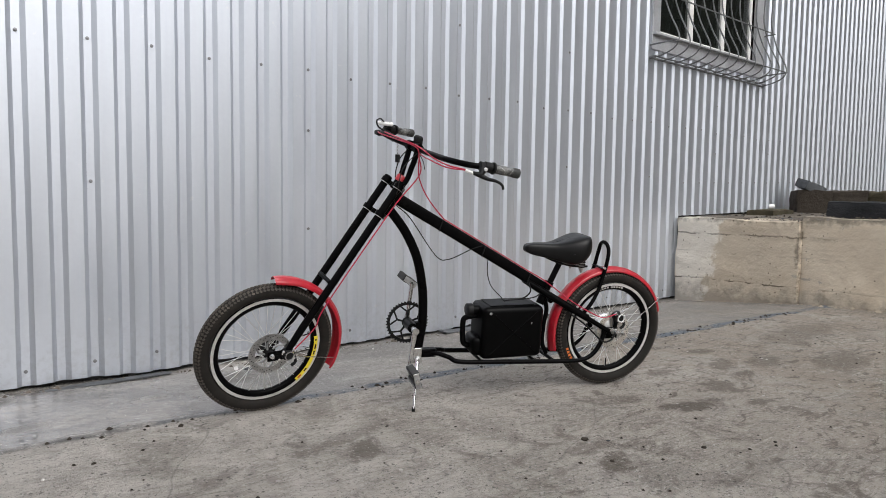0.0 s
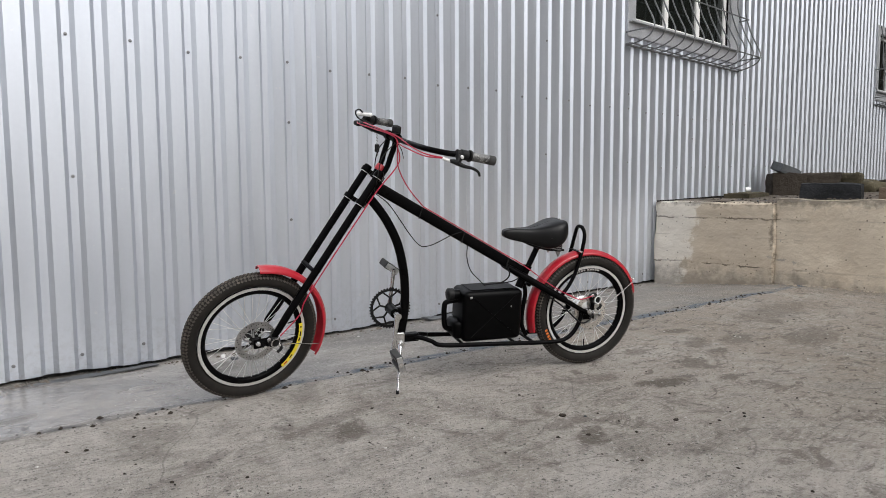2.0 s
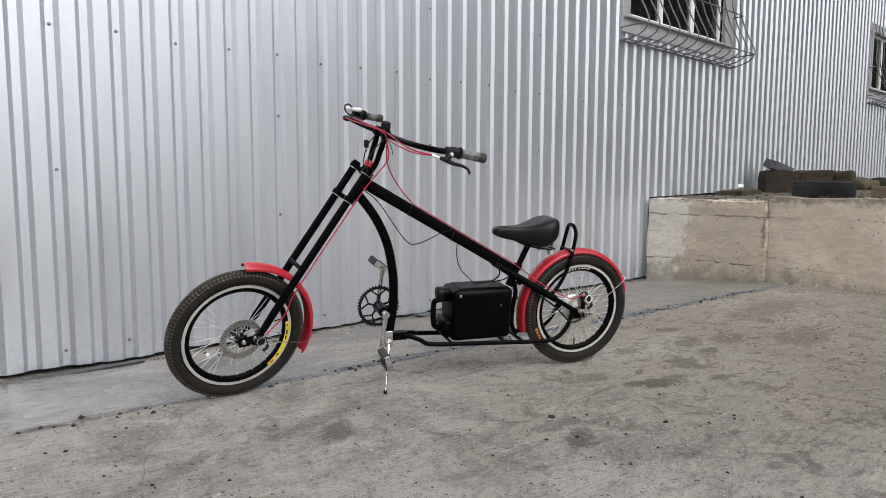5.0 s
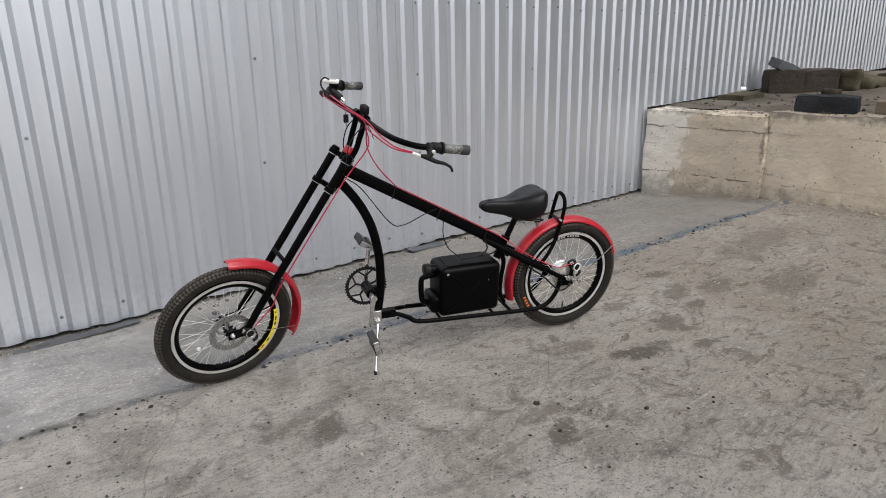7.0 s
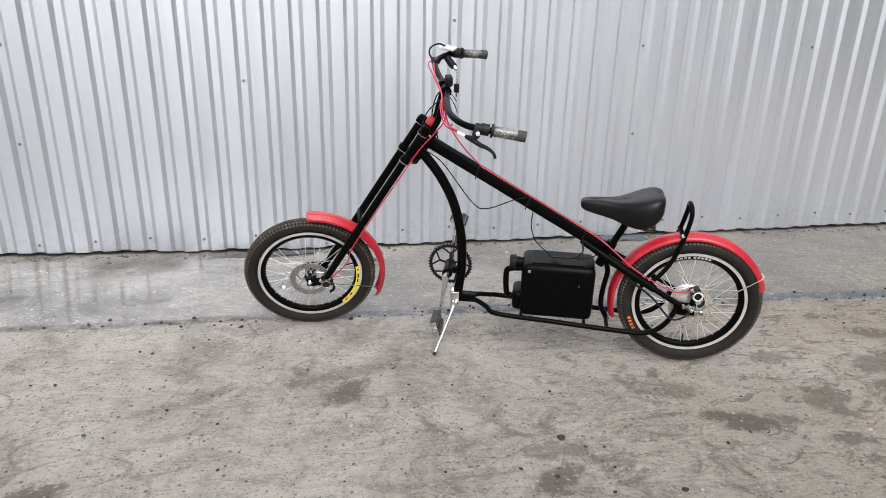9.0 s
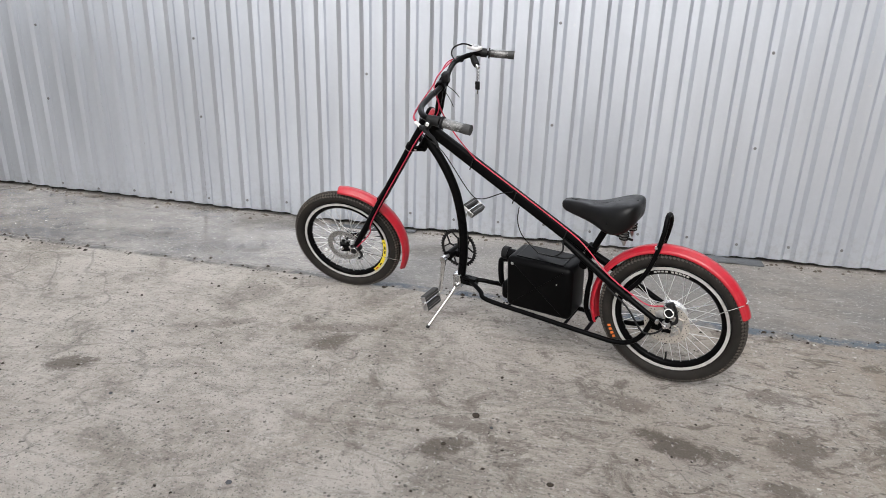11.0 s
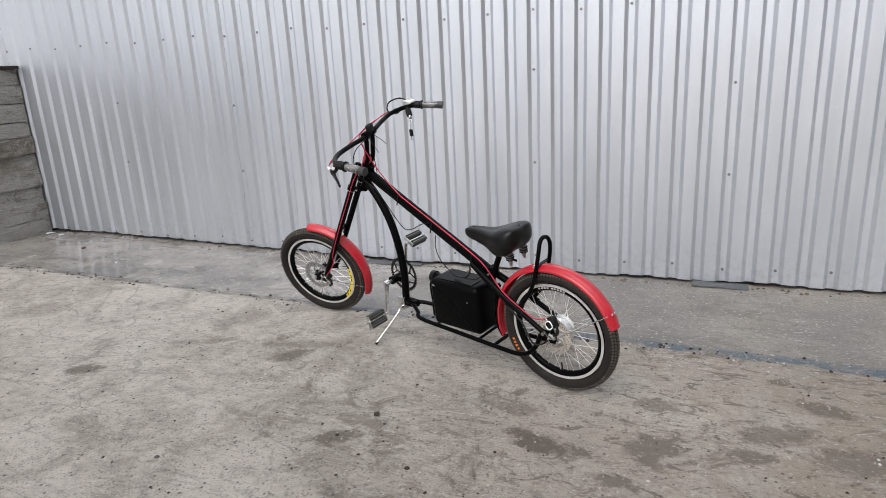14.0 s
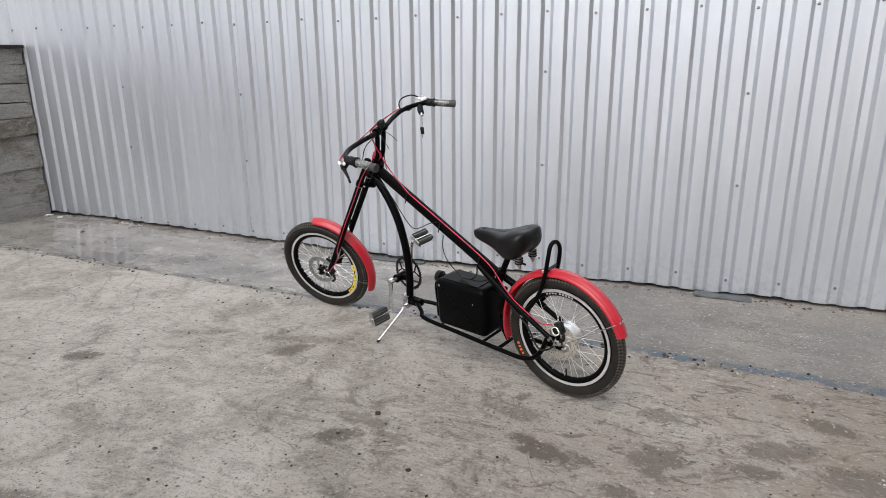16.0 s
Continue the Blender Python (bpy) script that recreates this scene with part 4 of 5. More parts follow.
part("saddle_seam", tube([(0.385, 0.0, 0.6865), (0.30, 0.0, 0.684), (0.24, 0.0, 0.696), (0.18, 0.0, 0.716), (0.125, 0.0, 0.726)], 0.0016, 6, 4), MATT, saddle)
for side in (1, -1):
    for q in range(3):
        z = 0.560 + 0.011 * q
        coil = [(0.152 + 0.0165 * math.cos(t), 0.050 * side + 0.0165 * math.sin(t), z + 0.025) for t in (math.tau * k / 10 for k in range(11))]
        part("spring_coil", tube(coil, 0.003, 5, 0, False), MATT, saddle, "", True)
part("saddle_frame", tube([(0.31, 0, 0.622), (0.27, 0.018, 0.606), (0.19, 0.03, 0.585), (0.12, 0.05, 0.585)], 0.005, 8, 4), MATT, saddle, "", True)
part("saddle_clamp", box((0.205, -0.026, 0.588), (0.25, 0.026, 0.622), 0.006), MATT, saddle)
part("clamp_bolt", tube([(0.222, -0.036, 0.598), (0.222, 0.036, 0.598)], 0.009, 10), MATT, saddle)
for side in (1, -1):
    part("saddle_spring", tube([(0.158, 0.050 * side, 0.612), (0.154, 0.050 * side, 0.588), (0.150, 0.050 * side, 0.556)], [0.017, 0.014, 0.004], 14), STEEL, saddle, "chromed cone spring", True)

# black plastic canister that holds the battery, lying on the rails
canister = part("canister", box((0.335, -0.084, 0.1785), (0.628, 0.084, 0.416), 0.026, 4), CAN, bike, "black plastic jerrycan used as battery case", True)
part("canister_shoulder", box((0.605, -0.060, 0.190), (0.662, 0.060, 0.275), 0.020, 3), CAN, canister, "", True)
part("canister_handle", tube([(0.645, 0, 0.225), (0.680, 0, 0.232), (0.690, 0, 0.262), (0.692, 0, 0.330), (0.680, 0, 0.354), (0.620, 0, 0.362)], 0.0125, 10, 4), CAN, canister, "", True)
part("cap_neck", tube([(0.615, 0, 0.386), (0.660, 0, 0.388)], 0.023, 16), CAN, canister, "", True)
part("screw_cap", tube([(0.654, 0, 0.388), (0.677, 0, 0.389), (0.680, 0, 0.389)], [0.029, 0.029, 0.025], 20), MATT, canister, "", True)
for a, b in (((0.372, 0.395), (0.592, 0.205)), ((0.592, 0.395), (0.372, 0.205))):
    for side in (1, -1):
        part("moulded_rib", tube([(a[0], 0.0835 * side, a[1]), (b[0], 0.0835 * side, b[1])], 0.0032, 6), CAN, canister)
part("moulded_edge", box((0.38, -0.060, 0.4145), (0.59, 0.060, 0.4195), 0.002), CAN, canister)
part("sticker_mark", box((0.395, 0.0838, 0.335), (0.399, 0.0846, 0.343)), STEEL, canister)
part("switch", box((0.590, 0.0835, 0.385), (0.602, 0.088, 0.396), 0.002), STEEL, canister)

# crank set with toothed ring
BB = Vector((0.935, 0, 0.330))
crankset = part("bottom_bracket", tube([BB + Vector((0, -0.042, 0)), BB + Vector((0, 0.045, 0))], 0.0215, 16), BLACK, bike, "", True)
part("bracket_weld", box((0.885, -0.014, 0.315), (0.925, 0.014, 0.345), 0.003), BLACK, crankset)
part("spindle", tube([BB + Vector((0, 0.04, 0)), BB + Vector((0, 0.088, 0))], 0.0085, 10), STEEL, crankset, "", True)
bm = bmesh.new()
teeth = 42
outer, inner = [], []
for i in range(teeth * 2):
    a = math.tau * i / (teeth * 2)
    r = 0.0965 if i % 2 else 0.0885
    for y in (-0.0475, -0.0445):
        outer.append(bm.verts.new(BB + Vector((r * math.cos(a), y, r * math.sin(a)))))
        inner.append(bm.verts.new(BB + Vector((0.078 * math.cos(a), y, 0.078 * math.sin(a)))))
n = teeth * 2
for i in range(n):
    j = (i + 1) % n
    bm.faces.new((outer[2 * i], outer[2 * j], outer[2 * j + 1], outer[2 * i + 1]))
    bm.faces.new((inner[2 * i], inner[2 * j], inner[2 * j + 1], inner[2 * i + 1]))
    for q in (0, 1):
        bm.faces.new((outer[2 * i + q], outer[2 * j + q], inner[2 * j + q], inner[2 * i + q]))
for i in range(5):
    a = math.tau * i / 5 + 0.3
    hubp, tip = BB + Vector((0.018 * math.cos(a), -0.046, 0.018 * math.sin(a))), BB + Vector((0.048 * math.cos(a), -0.046, 0.048 * math.sin(a)))
    add_tube(bm, [hubp, tip], 0.0045, 6)
    for da in (0.42, -0.42):
        add_tube(bm, [tip, BB + Vector((0.081 * math.cos(a + da), -0.046, 0.081 * math.sin(a + da)))], 0.0038, 6)
add_tube(bm, [BB + Vector((0, -0.050, 0)), BB + Vector((0, -0.041, 0))], 0.024, 16)
part("chainring", bm, MATT, crankset, "toothed black chainring")
PEDALS = ((Vector((0.9565, 0.090, 0.162)), 1, -76), (Vector((0.9135, -0.072, 0.498)), -1, -35))
for tip, side, tilt in PEDALS:
    root = BB + Vector((0, 0.082 if side > 0 else -0.060, 0))
    part("crank_arm", tube([root, root + (tip - root) * 0.5, tip], [0.0125, 0.0085, 0.0105], 10), CHROME, crankset, "chromed crank arm", True)
    part("crank_bolt", tube([root + Vector((0, -0.012 * side, 0)), root + Vector((0, 0.014 * side, 0))], 0.0145, 12), CHROME, crankset, "", True)
    pm = Matrix.Translation(tip + Vector((0, 0.012 * side, 0))) @ Matrix.Rotation(radians(tilt), 4, "Y")
    for y in (0.010, 0.118):
        part("pedal_plate", box((-0.032, y * side - 0.002, -0.012), (0.032, y * side + 0.002, 0.012), 0.0015, 1, pm), STEEL, crankset)
    part("pedal_axle", tube([pm @ Vector((0, -0.012 * side, 0)), pm @ Vector((0, 0.124 * side, 0))], 0.006, 10), CHROME, crankset, "", True)
    for dx in (-0.022, 0.022):
        part("pedal_rubber", box((dx - 0.013, min(0.014 * side, 0.116 * side), -0.015), (dx + 0.013, max(0.014 * side, 0.116 * side), 0.015), 0.004, 2, pm), GRIP, crankset)
        for dz in (-0.0155, 0.0155):
            part("pedal_strip", box((dx - 0.0018, min(0.016 * side, 0.114 * side), dz - 0.001), (dx + 0.0018, max(0.016 * side, 0.114 * side), dz + 0.001), 0, 1, pm), DULL, crankset)
    part("pedal_cap", tube([pm @ Vector((0, 0.119 * side, 0)), pm @ Vector((0, 0.127 * side, 0))], 0.010, 12), CHROME, crankset, "", True)

# prop stand
stand_foot = Vector((0.962, 0.198, 0.0285))
part("stand_bracket", box((0.885, -0.024, 0.165), (0.925, 0.030, 0.236), 0.004), CHROME, bike, "galvanised stand bracket")
stand = part("prop_stand", tube([(0.905, 0.030, 0.185), (0.912, 0.055, 0.155), (0.930, 0.105, 0.110), tuple(stand_foot)], [0.011, 0.0075, 0.0055, 0.0055], 10), CHROME, bike, "chromed prop stand", True)
part("stand_foot", tube([stand_foot + Vector((-0.003, -0.012, 0.006)), stand_foot + Vector((0.001, 0.003, -0.002))], 0.0075, 10), MATT, stand, "", True)
part("stand_pivot", tube([(0.898, 0.022, 0.182), (0.898, 0.046, 0.182)], 0.012, 12), CHROME, stand, "", True)

# handlebar: wide arc with swept-back grips; the throttle side is bent a little lower and shorter


def far_side(p):
    return Vector((p.x - 0.007 * (p.y < -0.3), p.y * 0.935, p.z - 0.030 * abs(p.y))) if p.y < -0.05 else p


BAR = [(0.744, 0.412, 1.084), (0.800, 0.402, 1.094), (0.862, 0.388, 1.102), (0.930, 0.348, 1.105), (0.966, 0.262, 1.103), (0.966, 0.150, 1.097), (0.957, 0.060, 1.092)]
line = [Vector(p) for p in BAR] + [far_side(Vector((x, -y, z))) for x, y, z in reversed(BAR)]
handlebar = part("handlebar", tube(line, 0.0112, 12, 6), BLACK, bike, "", True, S)
for side in (1, -1):
    a, b = far_side(Vector((0.742, 0.4125 * side, 1.0835))), far_side(Vector((0.846, 0.3915 * side, 1.1000)))
    part("grip", tube([a, a + (b - a) * 0.25, a + (b - a) * 0.26, b], [0.0185, 0.0185, 0.0165, 0.0165], 14), GRIP, handlebar, "black rubber grip", True, S)
    part("grip_wrap", tube([a + (b - a) * 0.27, a + (b - a) * 0.5, a + (b - a) * 0.75, a + (b - a) * 0.96], [0.0176, 0.0182, 0.0175, 0.018], 14), WRAP, handlebar, "clear film left on the grip", True, S)
    part("grip_flange", tube([b, b + (b - a) * 0.06], 0.023, 14), MATT, handlebar, "", True, S)
    c = b + (b - a) * 0.12
    e = b + (b - a) * 0.38
    part("switch_block", tube([c, e], 0.0195, 12), MATT, handlebar, "", True, S)
    part("lever_clamp", tube([e, e + (e - c) * 0.7], 0.0165, 12), MATT, handlebar, "", True, S)
    if side < 0:
        continue
    f = e + (e - c) * 0.3
    part("lever_body", tube([f, Vector((0.903, 0.400, 1.092)), Vector((0.914, 0.404, 1.080)), Vector((0.936, 0.386, 1.084))], [0.014, 0.0135, 0.0125, 0.006], 10), MATT, handlebar, "", True, S)
    part("cable_ferrule", tube([Vector((0.934, 0.388, 1.083)), Vector((0.958, 0.368, 1.090))], 0.0062, 8), WHITE, handlebar, "white cable adjuster", True, S)
    part("brake_lever", tube([Vector((0.912, 0.405, 1.078)), Vector((0.893, 0.425, 1.070)), Vector((0.873, 0.446, 1.068)), Vector((0.856, 0.463, 1.058)), Vector((0.850, 0.469, 1.042))], [0.0095, 0.0075, 0.006, 0.005, 0.0045], 8, 4), MATT, handlebar, "curved black brake lever", True, S)
    part("lever_bolt", tube([Vector((0.899, 0.408, 1.104)), Vector((0.899, 0.416, 1.102))], 0.0065, 8), WHITE, handlebar, "", False, S)
# display unit, ignition lock and keys on the throttle side
c = Vector((0.902, -0.350, 1.102))
part("display_unit", box((-0.034, -0.017, 0.010), (0.036, 0.017, 0.026), 0.006, 3, Matrix.Translation(c) @ Matrix.Rotation(radians(-35), 4, "Z")), WHITE, handlebar, "pale grey throttle display housing", True, S)
part("display_glass", box((-0.022, -0.009, 0.0255), (0.020, 0.009, 0.0275), 0.001, 1, Matrix.Translation(c) @ Matrix.Rotation(radians(-35), 4, "Z")), STEEL, handlebar, "", False, S)
lock_at = Vector((0.884, -0.290, 1.062))
part("ignition_lock", tube([Vector((0.912, -0.338, 1.088)), Vector((0.896, -0.308, 1.072)), lock_at], [0.013, 0.016, 0.014], 12), MATT, handlebar, "", True, S)
part("lock_barrel", tube([lock_at, lock_at + Vector((-0.008, 0.012, -0.010))], 0.008, 10), CHROME, handlebar, "", True, S)
key_top = S @ (lock_at + Vector((-0.010, 0.016, -0.010)))
down = bike.matrix_world.to_3x3().inverted() @ Vector((0, 0, -1))
bm = bmesh.new()
for i in range(8):
    o = key_top + down * (0.006 + 0.007 * i)
    s1 = Vector((1, 0, 0)) if i % 2 else Vector((0, 1, 0))
    ring = [o + s1 * 0.0035 * math.cos(t) + down * 0.005 * math.sin(t) for t in (math.tau * q / 8 for q in range(9))]
    add_tube(bm, ring, 0.0009, 4, 0, False)
part("key_chain", bm, CHROME, handlebar)
k0 = key_top + down * 0.060
part("key_bow", box((-0.011, -0.004, -0.018), (0.011, 0.004, 0.018), 0.0034, 2, Matrix.Translation(k0 + down * 0.012)), MATT, handlebar)
part("key_blade", box((-0.003, -0.001, -0.022), (0.003, 0.001, 0.0), 0.0, 1, Matrix.Translation(k0 + down * 0.026)), CHROME, handlebar)
part("cable_loop", tube([(0.962, -0.230, 1.105), (0.985, -0.262, 1.122), (0.980, -0.292, 1.142), (0.945, -0.325, 1.146), (0.915, -0.345, 1.130)], 0.0035, 8, 5), MATT, handlebar, "", True, S)
part("stem_cover", box((0.928, -0.018, 1.100), (0.956, 0.022, 1.139), 0.009, 3), MATT, handlebar, "", True, S)
part("shifter", box((0.940, -0.315, 1.078), (0.978, -0.275, 1.100), 0.008, 2), MATT, handlebar, "", True, S)

# callipers
for name, centre, mm, ang in (("front_calliper", AXLE, S, 184), ("rear_calliper", REAR, Matrix(), 98)):
    a = radians(ang)
    c = centre + Vector((0.068 * math.cos(a), 0.052, 0.068 * math.sin(a)))
    cal = part(name, box((-0.026, -0.016, -0.020), (0.026, 0.016, 0.020), 0.008, 2, Matrix.Translation(c) @ Matrix.Rotation(-a + 0.6, 4, "Y")), MATT, bike, "black disc brake calliper", True, mm)
    part("adjuster", tube([c + Vector((0, 0.014, 0)), c + Vector((0, 0.030, 0))], 0.0195, 16), MATT, cal, "", True, mm)
    ring = [c + Vector((0.0175 * math.cos(t), 0.031, 0.0175 * math.sin(t))) for t in (math.tau * q / 18 for q in range(19))]
    part("adjuster_ring", tube(ring, 0.0028, 6, 0, False), CHROME, cal, "", True, mm)
    for q in (0.022, -0.022):
        p = c + Vector((q, 0.016, q * 0.8))
        part("calliper_bolt", tube([p, p + Vector((0, 0.008, 0))], 0.0055, 8), CHROME, cal, "", True, mm)
    part("mount", tube([centre + Vector((0.0, 0.054, 0.0)), c + Vector((0, 0.002, 0))], 0.009, 8), BLACK, cal, "", True, mm)
    part("calliper_bracket", tube([c + Vector((-0.024, 0.012, -0.010)), c + Vector((-0.030, 0.018, -0.036)), c + Vector((-0.012, 0.020, -0.050))], 0.0065, 8, 3), MATT, cal, "", True, mm)
    arm = c + Vector((0.020, 0.022, 0.026)) if name == "rear_calliper" else c + Vector((-0.018, 0.022, 0.022))
    part("calliper_arm", tube([c + Vector((0, 0.024, 0)), arm], 0.0045, 8), CHROME, cal, "", True, mm)

# brake cables and wiring


def cable(name, pts, r, mat, label=""):
    part(name, tube(pts, r, 7, 7), mat, bike, label, True)


cable("front_brake_cable", [S @ Vector((0.956, 0.370, 1.090)), S @ Vector((0.990, 0.29, 1.082)), S @ Vector((0.990, 0.15, 1.082)), S @ Vector((0.972, 0.065, 1.075)), S @ Vector((0.965, 0.080, 1.000)), S @ leg(0.75, 0.088, 0.012), S @ leg(0.60, 0.086, 0.010), S @ leg(0.40, 0.086, 0.008), S @ leg(0.22, 0.084, 0.012), S @ leg(0.15, 0.080, 0.030), S @ (AXLE + Vector((-0.088, 0.078, 0.020)))], 0.0026, REDCABLE, "red brake cable")
cable("rear_brake_cable", [S @ Vector((0.945, -0.318, 1.092)), S @ Vector((0.992, -0.24, 1.100)), S @ Vector((0.990, -0.10, 1.104)), S @ Vector((0.982, 0.02, 1.106)), S @ Vector((0.972, 0.065, 1.085)), Vector((0.938, 0.050, 0.975)), Vector((0.890, 0.030, 0.885)), Vector((0.815, 0.016, 0.800)), Vector((0.790, 0.016, 0.783)), Vector((0.60, 0.014, 0.676)), Vector((0.42, 0.014, 0.574)), Vector((0.32, 0.026, 0.518)), Vector((0.20, 0.064, 0.432)), Vector((0.10, 0.074, 0.375)), Vector((0.03, 0.080, 0.348)), REAR + Vector((0.012, 0.080, 0.090))], 0.0026, REDCABLE, "red brake cable along the main tube")
cable("top_cable", [S @ Vector((0.975, -0.22, 1.108)), S @ Vector((0.985, -0.05, 1.112)), S @ Vector((0.978, 0.07, 1.108)), S @ Vector((0.988, 0.20, 1.094)), S @ Vector((0.985, 0.30, 1.090)), S @ Vector((0.955, 0.370, 1.092))], 0.0026, REDCABLE, "red cable along the handlebar")
cable("wire", [S @ Vector((0.958, 0.040, 1.080)), S @ Vector((1.030, 0.055, 1.020)), S @ Vector((1.055, 0.070, 0.930)), Vector((1.030, 0.040, 0.860)), Vector((0.960, 0.020, 0.800)), Vector((0.840, 0.012, 0.640)), Vector((0.780, 0.014, 0.620)), Vector((0.68, 0.022, 0.665)), Vector((0.630, 0.022, 0.680))], 0.0022, MATT, "thin black wire")
cable("wire", [Vector((0.600, 0.022, 0.620)), Vector((0.602, 0.030, 0.560)), Vector((0.580, 0.030, 0.500)), Vector((0.530, 0.025, 0.450)), Vector((0.510, 0.020, 0.430))], 0.0022, MATT, "thin black wire into the canister")
cable("wire", [Vector((0.400, 0.030, 0.512)), Vector((0.395, 0.045, 0.475)), Vector((0.430, 0.045, 0.445)), Vector((0.490, 0.030, 0.435)), Vector((0.510, 0.020, 0.428))], 0.0035, MATT, "black wire from the main tube to the canister")
cable("wire", [Vector((0.320, 0.028, 0.470)), Vector((0.370, 0.040, 0.447)), Vector((0.430, 0.035, 0.438)), Vector((0.505, 0.018, 0.430))], 0.0028, MATT, "black wire")
cable("wire", [S @ Vector((0.958, -0.03, 1.08)), S @ Vector((0.985, -0.055, 1.03)), S @ Vector((1.00, -0.05, 0.95)), Vector((0.985, -0.02, 0.885))], 0.0024, MATT, "thin black wire")
cable("wire", [S @ Vector((0.950, 0.02, 1.08)), S @ Vector((0.925, 0.03, 1.04)), S @ Vector((0.912, 0.03, 1.005))], 0.0016, MATT, "loose cable tie end")
cable("wire", [S @ Vector((0.950, -0.02, 1.08)), S @ Vector((0.922, -0.035, 1.045)), S @ Vector((0.905, -0.045, 1.015))], 0.0016, MATT, "loose cable tie end")
for x, z in ((0.815, 0.778), (0.615, 0.664), (0.39, 0.538)):
    part("cable_tie", tube([(x + 0.0, 0.0225, z + 0.015), (x + 0.016, 0.0225, z - 0.035)], 0.0028, 6), MATT, bike)
ring_at = REAR + Vector((-0.012, 0.088, 0.070))
part("cable_ring", tube([ring_at + Vector((0.017 * math.cos(t), 0.002 * math.sin(3 * t), 0.017 * math.sin(t))) for t in (math.tau * q / 18 for q in range(19))], 0.0024, 6, 0, False), WHITE, bike, "pale curled cable end", True)
for dx, dz in ((0.012, -0.028), (-0.040, -0.012), (0.030, 0.012)):
    p = REAR + Vector((dx, 0.062, dz))
    part("frame_bolt", tube([p, p + Vector((0, 0.016, 0))], 0.008, 6), CHROME, bike, "", True)
for dx, dz in ((-0.045, 0.004), (-0.03, -0.022)):
    p = AXLE + Vector((dx, 0.056, dz))
    part("fork_bolt", tube([p, p + Vector((0, 0.014, 0))], 0.007, 6), CHROME, bike, "", True, S)
part("motor_lead", tube([REAR + Vector((0.0, 0.07, 0.0)), REAR + Vector((0.03, 0.085, -0.03)), REAR + Vector((0.08, 0.086, -0.035)), (0.11, 0.07, 0.31), (0.2, 0.06, 0.372)], 0.004, 8, 5), MATT, bike, "", True)

# ---- things on the raised ground ----
stone_thing("stone_slab", (7.44, 3.43, 0.760), (8.02, 3.74, 0.835), MOSS, 51, "flat mossy stone slab lying on the raised ground", "slab")
stone_thing("rubble_block", (8.40, 3.33, 0.780), (8.80, 3.67, 1.075), STONE, 52, "big dark weathered concrete block on raised ground", "block", pose(0, 0, 0, 0, 0, -50), 0.03, 0.028, 0.018)
stone_thing("rubble_block", (8.66, 3.04, 0.780), (9.05, 3.37, 1.090), STONE, 62, "dark mossy concrete block beside another block", "block", pose(0, 0, 0, 2, 0, -54), 0.03, 0.032, 0.020)
stone_thing("concrete_lump", (8.92, 2.78, 0.790), (9.14, 3.02, 1.06), MOSS, 63, "rounded mossy lump of broken concrete beside blocks", "rubble", None, 0.035, 0.06, 0.06)
stone_thing("concrete_lump", (8.35, 2.80, 0.770), (8.60, 3.0, 0.87), STONE, 64, "small dark broken piece before the blocks", "rubble", None, 0.03, 0.04, 0.04)
stone_thing("building_block", (8.38, 3.39, 1.060), (8.66, 3.61, 1.180), SLATE, 53, "grey building block tilted on a larger block", "block", pose(0, 0, 0, 10, 20, -30), 0.05, 0.02, 0.02)
stone_thing("tarred_beam", (6.30, 1.96, 0.765), (6.50, 2.45, 0.915), CHAR, 54, "short black tarred beam at the wall's edge", "beam", pose(0, 0, 0, 0, 0, 12), 0.04, 0.025, 0.015)
stone_thing("timber_plank", (6.50, 0.70, 0.765), (6.74, 1.86, 0.875), WOOD, 56, "weathered brown timber plank lying on rubble", "plank", pose(0, 0, 0, 0, 0, 5), 0.06, 0.01, 0.012)
stone_thing("rubble_heap", (9.30, 2.72, 0.80), (9.85, 3.15, 0.95), MOSS, 57, "low mossy heap of broken concrete", "rubble", None, 0.045, 0.07, 0.06)
stone_thing("concrete_lump", (10.05, 2.60, 0.82), (10.5, 2.95, 0.97), STONE, 58, "broken dark concrete lump", "rubble", None, 0.045, 0.06, 0.06)
cup = part("paper_cup", lathe([(0.0005, 0), (0.024, 0), (0.033, 0.062), (0.031, 0.062), (0.022, 0.004), (0.0005, 0.004)], 20, closed=False), WHITE, None, "", True)
cup.matrix_world = Matrix.Translation((7.90, 3.62, 0.868)) @ Matrix.Rotation(radians(25), 4, "Z")
tagged(cup, "small white crumpled cup lying on a mossy slab", "cup")


def small_stone(seed, r, squash):
    rnd = random.Random(seed)
    bm = bmesh.new()
    bmesh.ops.create_icosphere(bm, subdivisions=1, radius=r)
    for v in bm.verts:
        v.co *= 0.75 + 0.5 * rnd.random()
        v.co.z *= squash
    return bm


